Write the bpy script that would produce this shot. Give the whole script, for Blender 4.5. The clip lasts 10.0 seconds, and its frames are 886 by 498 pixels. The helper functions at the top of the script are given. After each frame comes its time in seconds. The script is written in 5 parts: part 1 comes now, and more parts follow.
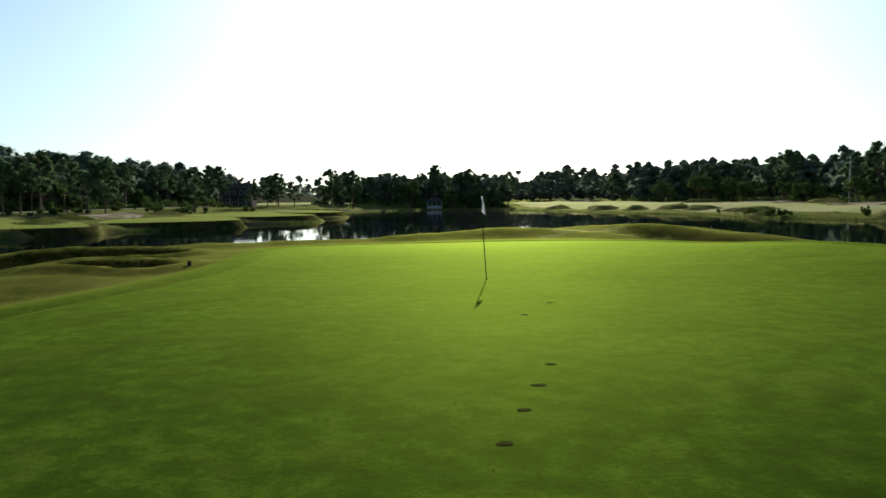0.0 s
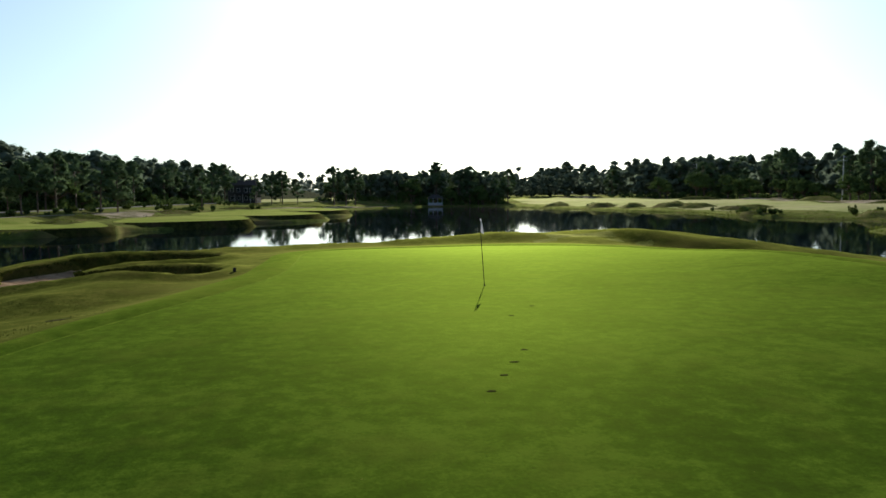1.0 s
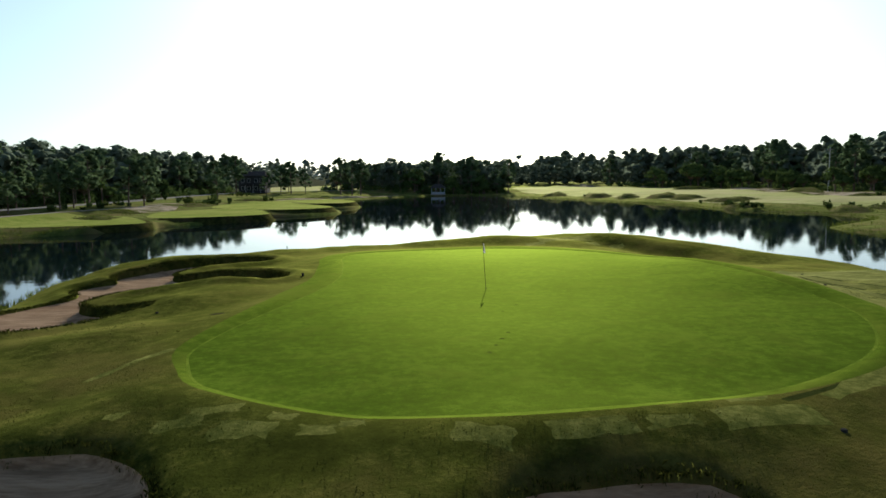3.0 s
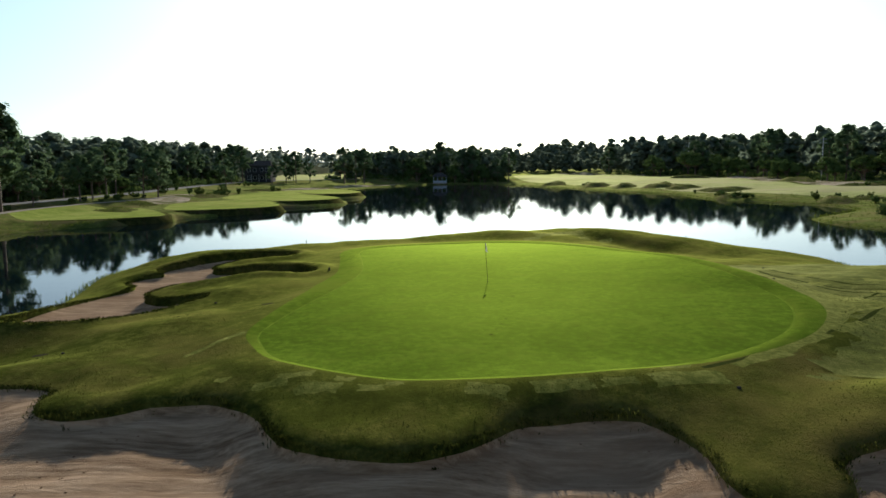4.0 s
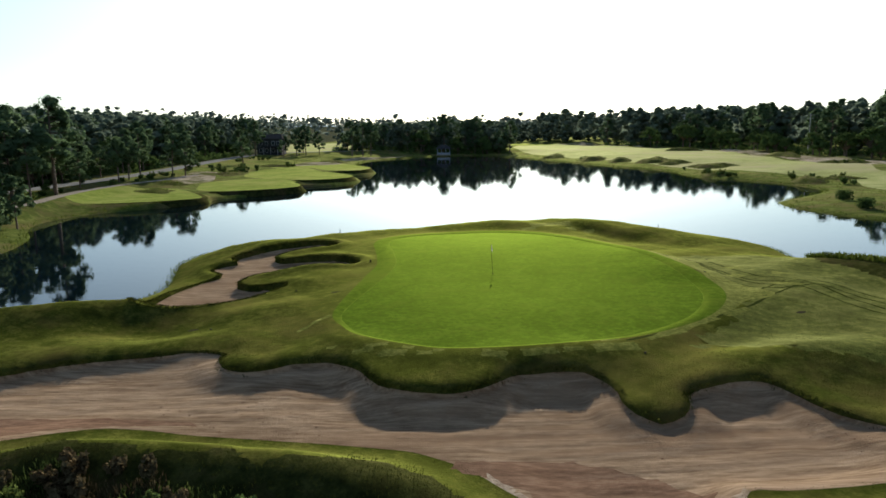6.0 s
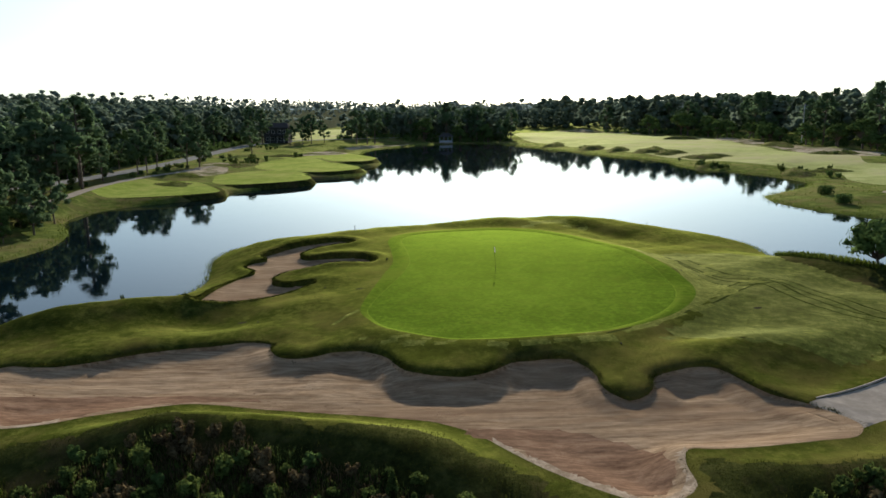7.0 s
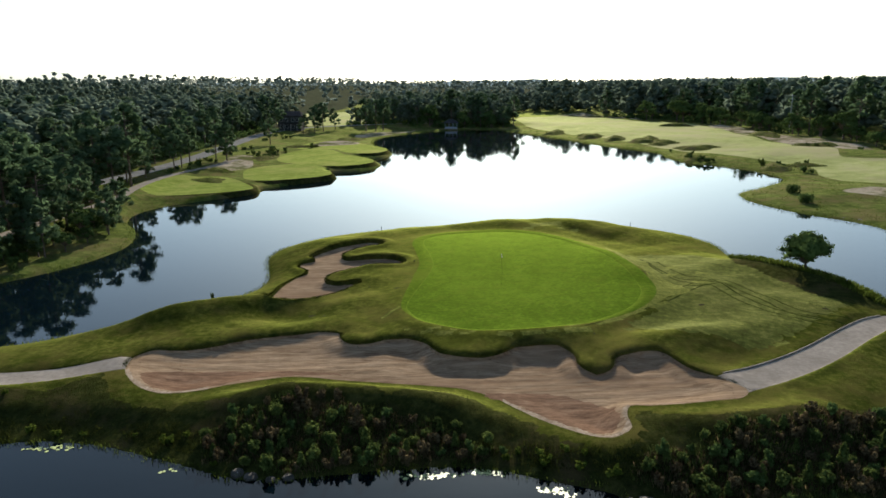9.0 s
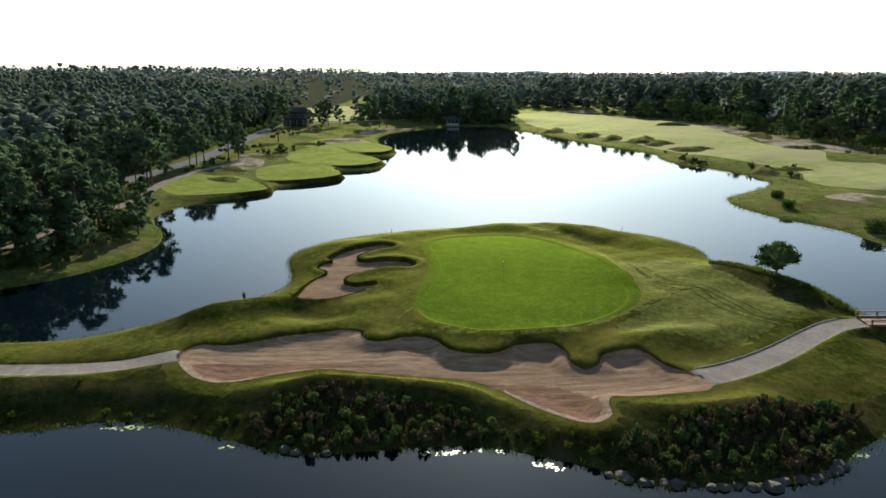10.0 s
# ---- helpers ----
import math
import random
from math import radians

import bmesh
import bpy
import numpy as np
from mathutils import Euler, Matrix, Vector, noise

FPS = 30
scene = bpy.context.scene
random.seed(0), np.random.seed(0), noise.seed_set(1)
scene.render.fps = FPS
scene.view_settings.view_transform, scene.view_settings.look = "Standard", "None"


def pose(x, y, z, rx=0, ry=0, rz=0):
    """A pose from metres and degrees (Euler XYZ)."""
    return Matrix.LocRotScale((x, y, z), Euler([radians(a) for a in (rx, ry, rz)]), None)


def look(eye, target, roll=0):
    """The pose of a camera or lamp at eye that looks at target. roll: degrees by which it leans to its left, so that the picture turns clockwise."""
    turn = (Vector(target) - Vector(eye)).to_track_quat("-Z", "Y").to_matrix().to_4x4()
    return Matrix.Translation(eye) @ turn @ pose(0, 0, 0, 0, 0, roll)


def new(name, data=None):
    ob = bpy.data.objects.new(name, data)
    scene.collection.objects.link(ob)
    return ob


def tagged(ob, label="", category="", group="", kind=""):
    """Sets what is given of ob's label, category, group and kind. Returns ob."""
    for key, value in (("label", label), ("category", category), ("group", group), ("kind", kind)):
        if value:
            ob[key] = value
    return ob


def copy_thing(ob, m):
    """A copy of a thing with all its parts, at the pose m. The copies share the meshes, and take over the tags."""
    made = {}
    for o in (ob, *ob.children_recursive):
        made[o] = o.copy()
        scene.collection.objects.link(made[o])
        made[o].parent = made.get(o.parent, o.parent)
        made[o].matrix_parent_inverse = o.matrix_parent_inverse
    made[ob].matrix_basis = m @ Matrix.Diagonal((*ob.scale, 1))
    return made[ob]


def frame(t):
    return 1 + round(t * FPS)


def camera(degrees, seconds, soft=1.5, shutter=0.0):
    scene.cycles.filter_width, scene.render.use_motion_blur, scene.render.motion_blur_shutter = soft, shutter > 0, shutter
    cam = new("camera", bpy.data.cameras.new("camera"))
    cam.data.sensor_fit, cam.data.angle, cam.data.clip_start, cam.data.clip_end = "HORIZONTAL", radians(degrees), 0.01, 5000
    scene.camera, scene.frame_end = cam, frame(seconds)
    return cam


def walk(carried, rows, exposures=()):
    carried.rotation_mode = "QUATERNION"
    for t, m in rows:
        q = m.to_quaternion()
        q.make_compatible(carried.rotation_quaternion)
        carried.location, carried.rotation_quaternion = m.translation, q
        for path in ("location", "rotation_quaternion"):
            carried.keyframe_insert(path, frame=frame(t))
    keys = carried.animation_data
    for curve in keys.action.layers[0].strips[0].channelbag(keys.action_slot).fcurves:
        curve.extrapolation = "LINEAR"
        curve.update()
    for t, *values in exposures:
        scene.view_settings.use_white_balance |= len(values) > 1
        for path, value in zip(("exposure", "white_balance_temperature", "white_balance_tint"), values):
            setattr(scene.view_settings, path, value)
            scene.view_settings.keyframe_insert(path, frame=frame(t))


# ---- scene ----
from mathutils.geometry import delaunay_2d_cdt

cam = camera(65.1, 10.0, 1.6)
METRES, EYE, TILT, LEAN, TURN = 68.0, 4.3, -4.1, 0.45, 0.0
ROWS = [
    (0.0, 0.0, 0.0, 0.0, 0.0, 0.0, -0.0),
    (0.5, -0.0014, -0.0332, 0.0043, 0.01, -0.2, 0.01),
    (1.0, -0.003, -0.0666, 0.0085, 0.03, -0.43, -0.02),
    (1.5, -0.005, -0.1021, 0.0134, 0.05, -0.67, -0.01),
    (2.0, -0.0073, -0.1394, 0.0189, 0.07, -1.0, -0.01),
    (2.5, -0.0099, -0.1789, 0.025, 0.09, -1.32, -0.03),
    (4.0, -0.019, -0.3103, 0.0454, 0.16, -2.89, 0.05),
    (4.5, -0.023, -0.3578, 0.0549, 0.18, -3.65, 0.07),
    (5.0, -0.0272, -0.4068, 0.0683, 0.2, -4.44, 0.06),
    (5.5, -0.0315, -0.4559, 0.0819, 0.21, -5.19, 0.05),
    (7.0, -0.0463, -0.6135, 0.1322, 0.3, -7.38, 0.0),
    (7.5, -0.0518, -0.6681, 0.1506, 0.32, -8.02, 0.02),
    (8.0, -0.0578, -0.724, 0.1704, 0.35, -8.58, 0.07),
    (8.5, -0.0644, -0.7807, 0.1915, 0.4, -9.08, 0.09),
    (9.0, -0.0715, -0.839, 0.2133, 0.42, -9.49, 0.02),
    (9.5, -0.079, -0.8982, 0.2368, 0.41, -9.89, -0.29),
    (10.0, -0.0864, -0.9568, 0.2609, 0.41, -10.31, -0.49),
]
walk(cam, [(t, pose(0, 0, EYE, TILT, LEAN, TURN) @ pose(METRES * x, METRES * y, METRES * z, 90 + pitch, roll, yaw)) for t, x, y, z, yaw, pitch, roll in ROWS],
     [(0.0, 1.0), (2.5, 1.1), (5.5, 1.24), (7.5, 1.34), (10.0, 1.44)])

# ---- light ----
SUN_AZ, SUN_EL = 4.5, 23.5
world = bpy.data.worlds.new("sky")
scene.world = world
world.use_nodes = True
wn = world.node_tree
sky = wn.nodes.new("ShaderNodeTexSky")
sky.sky_type, sky.sun_disc = "NISHITA", False
sky.sun_elevation, sky.sun_rotation = radians(SUN_EL), radians(SUN_AZ)
sky.altitude, sky.air_density, sky.dust_density, sky.ozone_density = 20, 1.0, 1.2, 3.5
pale = wn.nodes.new("ShaderNodeHueSaturation")
pale.inputs["Saturation"].default_value = 0.68
tint = wn.nodes.new("ShaderNodeMix")
tint.data_type, tint.blend_type = "RGBA", "MULTIPLY"
tint.inputs[0].default_value, tint.inputs[7].default_value = 1.0, (0.84, 1.0, 1.06, 1)
wn.links.new(sky.outputs["Color"], pale.inputs["Color"])
wn.links.new(pale.outputs["Color"], tint.inputs[6])
wn.links.new(tint.outputs[2], wn.nodes["Background"].inputs["Color"])
wn.nodes["Background"].inputs["Strength"].default_value = 0.064
sun_way = Vector((math.sin(radians(SUN_AZ)) * math.cos(radians(SUN_EL)), math.cos(radians(SUN_AZ)) * math.cos(radians(SUN_EL)), math.sin(radians(SUN_EL))))
sun = new("sun", bpy.data.lights.new("sun", "SUN"))
sun.data.energy, sun.data.angle, sun.data.color = 5.0, radians(0.6), (1.0, 0.93, 0.80)
sun.matrix_world = look(sun_way * 300, (0, 0, 0))


# ---- materials ----
def material(name, colours, scale=3.0, fine=40.0, rough=0.8, bump=0.3, dist=0.02, island=0.0, metallic=0.0, spec=0.3, translucent=0.0, mid=0.5, warp=0.6, stretch=None, patch=None, gloss=(0.2, 0.17, 0.13), sheen=0.0):
    """Two scales of noise mix two or three colours; fine noise gives relief."""
    m = bpy.data.materials.new(name)
    m.use_nodes = True
    nt = m.node_tree
    n, l = nt.nodes, nt.links
    b = n["Principled BSDF"]
    geo = n.new("ShaderNodeNewGeometry")
    pos = geo.outputs["Position"]
    if stretch:
        mp = n.new("ShaderNodeMapping")
        mp.inputs["Scale"].default_value = stretch
        l.new(pos, mp.inputs["Vector"])
        pos = mp.outputs["Vector"]
    def noise_node(s, detail=5.0, r=0.6):
        t = n.new("ShaderNodeTexNoise")
        t.inputs["Scale"].default_value, t.inputs["Detail"].default_value, t.inputs["Roughness"].default_value = s, detail, r
        l.new(pos, t.inputs["Vector"])
        return t
    big, small, middle = noise_node(scale), noise_node(fine, 4.0, 0.7), noise_node(math.sqrt(scale * fine), 4.0, 0.65)
    big.inputs["Distortion"].default_value = warp
    add = n.new("ShaderNodeMath")
    add.operation = "MULTIPLY_ADD"
    l.new(small.outputs["Fac"], add.inputs[0])
    add.inputs[1].default_value = 0.45
    add2 = n.new("ShaderNodeMath")
    add2.operation = "MULTIPLY_ADD"
    l.new(middle.outputs["Fac"], add2.inputs[0])
    add2.inputs[1].default_value = 0.95
    low = n.new("ShaderNodeMath")
    low.operation = "MULTIPLY"
    low.inputs[1].default_value = 0.8
    l.new(big.outputs["Fac"], low.inputs[0])
    l.new(low.outputs[0], add2.inputs[2])
    l.new(add2.outputs[0], add.inputs[2])
    ramp = n.new("ShaderNodeValToRGB")
    e = ramp.color_ramp.elements
    half = 0.10
    e[0].position, e[1].position = 0.55 - half, 0.55 + half
    e[0].color, e[1].color = (*colours[0], 1), (*colours[-1], 1)
    if len(colours) == 3:
        k = e.new(0.55 - half + 2 * half * mid)
        k.color = (*colours[1], 1)
    scaled = n.new("ShaderNodeMath")
    scaled.operation = "MULTIPLY"
    scaled.inputs[1].default_value = 0.5
    l.new(add.outputs[0], scaled.inputs[0])
    l.new(scaled.outputs[0], ramp.inputs["Fac"])
    out = ramp.outputs["Color"]
    if patch:
        colour, size, lo, hi = patch
        pn = noise_node(size, 8.0, 0.68)
        pr = n.new("ShaderNodeMapRange")
        pr.inputs["From Min"].default_value, pr.inputs["From Max"].default_value = lo, hi
        l.new(pn.outputs["Fac"], pr.inputs["Value"])
        mx = n.new("ShaderNodeMix")
        mx.data_type = "RGBA"
        l.new(pr.outputs["Result"], mx.inputs[0])
        l.new(out, mx.inputs[6])
        mx.inputs[7].default_value = (*colour, 1)
        out = mx.outputs[2]
    if island:
        src = geo.outputs["Random Per Island"]
        hsv = n.new("ShaderNodeHueSaturation")
        mr = n.new("ShaderNodeMapRange")
        mr.inputs["To Min"].default_value, mr.inputs["To Max"].default_value = 1 - island, 1 + island
        l.new(src, mr.inputs["Value"])
        l.new(mr.outputs["Result"], hsv.inputs["Value"])
        l.new(out, hsv.inputs["Color"])
        out = hsv.outputs["Color"]
    l.new(out, b.inputs["Base Color"])
    b.inputs["Roughness"].default_value, b.inputs["Metallic"].default_value = rough, metallic
    b.inputs["Specular IOR Level"].default_value = spec
    if bump:
        bp = n.new("ShaderNodeBump")
        bp.inputs["Strength"].default_value, bp.inputs["Distance"].default_value = bump, dist
        l.new(small.outputs["Fac"], bp.inputs["Height"])
        l.new(bp.outputs["Normal"], b.inputs["Normal"])
    if spec < 0.035:
        df = n.new("ShaderNodeBsdfDiffuse")
        df.inputs["Roughness"].default_value = 0.6
        l.new(out, df.inputs["Color"])
        if bump:
            l.new(bp.outputs["Normal"], df.inputs["Normal"])
        soft = n.new("ShaderNodeMixShader")
        soft.inputs["Fac"].default_value = 0.05
        gl = n.new("ShaderNodeBsdfAnisotropic")
        gl.inputs["Color"].default_value, gl.inputs["Roughness"].default_value = (*gloss, 1), 0.9
        if sheen:
            fr, dew = n.new("ShaderNodeFresnel"), n.new("ShaderNodeMath")
            fr.inputs["IOR"].default_value = 1.17
            dew.operation = "MULTIPLY_ADD"
            dew.inputs[1].default_value, dew.inputs[2].default_value = sheen, 0.01
            l.new(fr.outputs[0], dew.inputs[0])
            l.new(dew.outputs[0], soft.inputs["Fac"])
            gl.inputs["Roughness"].default_value = 0.75
        l.new(df.outputs[0], soft.inputs[1])
        l.new(gl.outputs[0], soft.inputs[2])
        l.new(soft.outputs[0], n["Material Output"].inputs["Surface"])
    if translucent:
        tr = n.new("ShaderNodeBsdfTranslucent")
        l.new(out, tr.inputs["Color"])
        mix = n.new("ShaderNodeMixShader")
        mix.inputs["Fac"].default_value = translucent
        lf = n.new("ShaderNodeBsdfDiffuse")
        l.new(out, lf.inputs["Color"])
        l.new(lf.outputs[0], mix.inputs[1])
        l.new(tr.outputs[0], mix.inputs[2])
        l.new(mix.outputs[0], n["Material Output"].inputs["Surface"])
    return m


M_GREEN = material("mown_green", [(0.006, 0.019, 0.003), (0.018, 0.044, 0.004), (0.050, 0.086, 0.009)], 0.45, 16, 0.9, 0.9, 0.03, spec=0.03, patch=((0.052, 0.070, 0.010), 0.5, 0.50, 0.78), gloss=(0.44, 0.62, 0.08), sheen=0.17)
M_COLLAR = material("collar_grass", [(0.012, 0.032, 0.003), (0.026, 0.056, 0.005), (0.060, 0.094, 0.010)], 0.4, 14, 0.9, 0.9, 0.04, spec=0.03, patch=((0.056, 0.068, 0.011), 0.15, 0.46, 0.66), gloss=(0.44, 0.60, 0.08), sheen=0.13)
M_ROUGH = material("rough_grass", [(0.009, 0.014, 0.003), (0.024, 0.032, 0.006), (0.070, 0.070, 0.016)], 0.3, 8, 0.95, 1.0, 0.11, spec=0.02, patch=((0.068, 0.052, 0.018), 0.16, 0.48, 0.68), gloss=(0.54, 0.60, 0.13), sheen=0.12)
M_BANK = material("bank_grass", [(0.024, 0.036, 0.009), (0.052, 0.072, 0.016), (0.115, 0.130, 0.036)], 0.12, 2.2, 0.95, 1.0, 0.2, spec=0.02, patch=((0.098, 0.076, 0.036), 0.11, 0.46, 0.62), gloss=(0.52, 0.58, 0.2), sheen=0.07)
M_DEWY = material("dewy_grass", [(0.034, 0.042, 0.010), (0.072, 0.082, 0.018), (0.145, 0.146, 0.042)], 0.3, 8, 0.95, 1.0, 0.09, spec=0.02, patch=((0.046, 0.048, 0.014), 0.3, 0.42, 0.72), gloss=(0.54, 0.58, 0.22), sheen=0.125)
# Unmown bank grass, with the shade on these slopes put into the colour.
M_UNMOWN_SHADE = material("shaded_unmown_bank", [(0.010, 0.013, 0.004), (0.021, 0.026, 0.007), (0.046, 0.048, 0.014)], 0.35, 6, 0.95, 1.0, 0.12, spec=0.02, patch=((0.050, 0.038, 0.018), 0.2, 0.5, 0.66), gloss=(0.42, 0.42, 0.15), sheen=0.04)
M_SAND = material("bunker_sand", [(0.145, 0.094, 0.058), (0.245, 0.167, 0.107), (0.345, 0.248, 0.166)], 0.9, 14, 0.95, 0.8, 0.06, spec=0.02, stretch=(0.16, 1.5, 1.0), patch=((0.185, 0.116, 0.072), 0.3, 0.48, 0.70))
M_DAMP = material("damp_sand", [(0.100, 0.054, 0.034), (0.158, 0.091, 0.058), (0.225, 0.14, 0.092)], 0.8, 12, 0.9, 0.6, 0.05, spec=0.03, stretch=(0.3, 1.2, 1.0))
M_EDGE = material("pale_sand", [(0.21, 0.155, 0.108), (0.30, 0.232, 0.172), (0.40, 0.325, 0.25)], 0.9, 9, 0.95, 1.0, 0.08, spec=0.02)
M_PATH = material("path_concrete", [(0.20, 0.172, 0.148), (0.29, 0.255, 0.222)], 0.5, 14, 0.9, 0.25, 0.01, spec=0.02, patch=((0.17, 0.15, 0.13), 0.2, 0.5, 0.7))
M_ROAD = material("asphalt", [(0.12, 0.118, 0.115), (0.18, 0.175, 0.17)], 0.3, 6, 0.9, 0.2, 0.01, spec=0.02, sheen=0.06, gloss=(0.4, 0.4, 0.4))
M_FAIR = material("fairway_grass", [(0.165, 0.180, 0.065), (0.225, 0.235, 0.09), (0.285, 0.285, 0.13)], 0.05, 1.5, 0.9, 0.4, 0.06, spec=0.03, patch=((0.25, 0.215, 0.13), 0.03, 0.46, 0.6), gloss=(0.7, 0.74, 0.36), sheen=0.09)
M_TEE = material("tee_grass", [(0.090, 0.122, 0.024), (0.130, 0.168, 0.034), (0.190, 0.215, 0.058)], 0.08, 3, 0.9, 0.4, 0.05, spec=0.03, patch=((0.21, 0.20, 0.07), 0.05, 0.5, 0.66), gloss=(0.62, 0.68, 0.2), sheen=0.07)
M_WASTE = material("waste_sand", [(0.1943, 0.1487, 0.1014), (0.3211, 0.2620, 0.1893), (0.4225, 0.3549, 0.2704)], 0.1, 3, 0.95, 0.4, 0.06, spec=0.03, patch=((0.0761, 0.0845, 0.0237), 0.09, 0.46, 0.58))
M_TURF = material("pale_turf", [(0.042, 0.054, 0.010), (0.080, 0.090, 0.019), (0.140, 0.142, 0.036)], 1.2, 14, 0.95, 1.0, 0.04, spec=0.02, gloss=(0.58, 0.6, 0.22), sheen=0.135)
# Uncut fringe; sun caught on its raised edge is put into the lighter colour.
M_FRINGE_LIT = material("sunlit_fringe_grass", [(0.030, 0.060, 0.006), (0.058, 0.096, 0.009), (0.108, 0.145, 0.018)], 0.4, 12, 0.95, 0.8, 0.04, spec=0.03, gloss=(0.45, 0.58, 0.1), sheen=0.12)
M_TRACK = material("trodden_grass", [(0.010, 0.018, 0.004), (0.022, 0.032, 0.007)], 0.8, 12, 0.95, 0.8, 0.04, spec=0.03, gloss=(0.42, 0.42, 0.15), sheen=0.03)
M_MOUND = material("dark_rough", [(0.036, 0.042, 0.013), (0.062, 0.070, 0.02), (0.105, 0.108, 0.036)], 0.25, 3, 0.95, 1.0, 0.15, spec=0.02, patch=((0.085, 0.068, 0.034), 0.3, 0.5, 0.6), gloss=(0.5, 0.5, 0.25), sheen=0.05)
M_FLOOR = material("forest_floor", [(0.028, 0.034, 0.018), (0.045, 0.055, 0.028), (0.065, 0.075, 0.04)], 0.1, 2, 0.95, 0.5, 0.1, spec=0.02)
M_BARK = material("pine_bark", [(0.06, 0.045, 0.035), (0.15, 0.11, 0.085)], 1.5, 12, 0.95, 0.8, 0.04)
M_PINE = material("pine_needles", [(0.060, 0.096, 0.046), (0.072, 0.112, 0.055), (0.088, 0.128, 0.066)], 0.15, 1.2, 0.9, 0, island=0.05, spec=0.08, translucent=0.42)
# Farther woods get paler, bluer leaves: haze put into the base colour.
M_HAZED_WOODS = material("hazed_woodland_foliage", [(0.092, 0.122, 0.088), (0.106, 0.138, 0.100), (0.120, 0.152, 0.114)], 0.05, 0.6, 0.9, 0, island=0.04, spec=0.1, translucent=0.38)
M_HAZED_DISTANT = material("hazed_distant_foliage", [(0.12, 0.150, 0.125), (0.145, 0.175, 0.15), (0.17, 0.20, 0.175)], 0.01, 0.2, 0.8, 0, island=0.04, translucent=0.3)
M_LEAF = material("broad_leaves", [(0.038, 0.062, 0.02), (0.058, 0.092, 0.028), (0.085, 0.122, 0.038)], 0.2, 2, 0.7, 0, island=0.15, translucent=0.25)
M_SHRUB = material("shrub_leaves", [(0.030, 0.046, 0.014), (0.058, 0.080, 0.022), (0.110, 0.138, 0.036)], 0.35, 3, 0.75, 0, island=0.3, translucent=0.25)
M_DRY = material("dry_stems", [(0.052, 0.038, 0.021), (0.098, 0.077, 0.040)], 0.5, 5, 0.9, 0, island=0.4, translucent=0.15)
M_BLADE = material("grass_blades", [(0.034, 0.050, 0.010), (0.062, 0.086, 0.014), (0.115, 0.140, 0.028)], 0.25, 3, 0.7, 0, island=0.3, translucent=0.3)
M_RANK = material("rank_blades", [(0.014, 0.020, 0.005), (0.030, 0.038, 0.008), (0.060, 0.066, 0.016)], 0.25, 3, 0.8, 0, island=0.3, translucent=0.15)
# Dark colour for the shade inside small hollows in the turf.
M_HOLLOW_SHADE = material("shaded_hollow", [(0.012, 0.011, 0.007), (0.03, 0.028, 0.016)], 2, 20, 0.95, 0.8, 0.03, spec=0.02)
M_ROCK = material("bank_rock", [(0.035, 0.032, 0.028), (0.085, 0.078, 0.07)], 1.0, 8, 0.9, 0.8, 0.08, spec=0.1)
M_PAD = material("lily_pad", [(0.16, 0.20, 0.07), (0.28, 0.32, 0.13)], 1.0, 6, 0.5, 0.2, 0.01, island=0.3)
M_WOOD = material("weathered_wood", [(0.10, 0.055, 0.035), (0.19, 0.11, 0.07)], 1.5, 20, 0.85, 0.4, 0.01)
M_WALL = material("house_siding", [(0.034, 0.034, 0.035), (0.052, 0.052, 0.054)], 0.6, 8, 0.85, 0.2, 0.02, spec=0.1)
M_ROOF = material("roof_shingle", [(0.03, 0.03, 0.034), (0.05, 0.05, 0.055)], 1.0, 8, 0.95, 0.5, 0.03, spec=0.03)
# Pavilion paint made paler and bluer: the haze before it is in the colour.
M_PAVW = material("hazed_pavilion_paint", [(0.20, 0.23, 0.26), (0.28, 0.31, 0.34)], 0.8, 8, 0.7, 0.1, 0.01)
M_TRIM = material("grey_trim", [(0.24, 0.25, 0.26), (0.34, 0.35, 0.36)], 0.8, 8, 0.8, 0.1, 0.01)
M_STEEL = material("galvanised_steel", [(0.30, 0.31, 0.32), (0.42, 0.43, 0.44)], 2, 12, 0.5, 0.1, 0.01, metallic=0.7)
M_WHITE = material("flag_cloth", [(0.40, 0.40, 0.43), (0.52, 0.52, 0.54)], 3, 30, 0.8, 0.1, 0.01, translucent=0.3)
M_BLACK = material("dark_plastic", [(0.02, 0.02, 0.02), (0.04, 0.04, 0.04)], 5, 40, 0.9, 0.1, 0.005, spec=0.02)
M_GLASS = bpy.data.materials.new("window_glass")
M_GLASS.use_nodes = True
gb = M_GLASS.node_tree.nodes["Principled BSDF"]
gb.inputs["Base Color"].default_value, gb.inputs["Roughness"].default_value = (0.02, 0.025, 0.03, 1), 0.05

# Haze on the far ridge is put into pale blue colour and emission.
M_BACKDROP = bpy.data.materials.new("far_ridge_haze")
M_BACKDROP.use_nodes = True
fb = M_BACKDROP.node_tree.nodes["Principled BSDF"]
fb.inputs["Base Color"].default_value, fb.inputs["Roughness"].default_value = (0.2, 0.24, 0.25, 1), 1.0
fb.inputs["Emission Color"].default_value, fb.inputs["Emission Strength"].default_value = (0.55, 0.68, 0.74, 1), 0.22


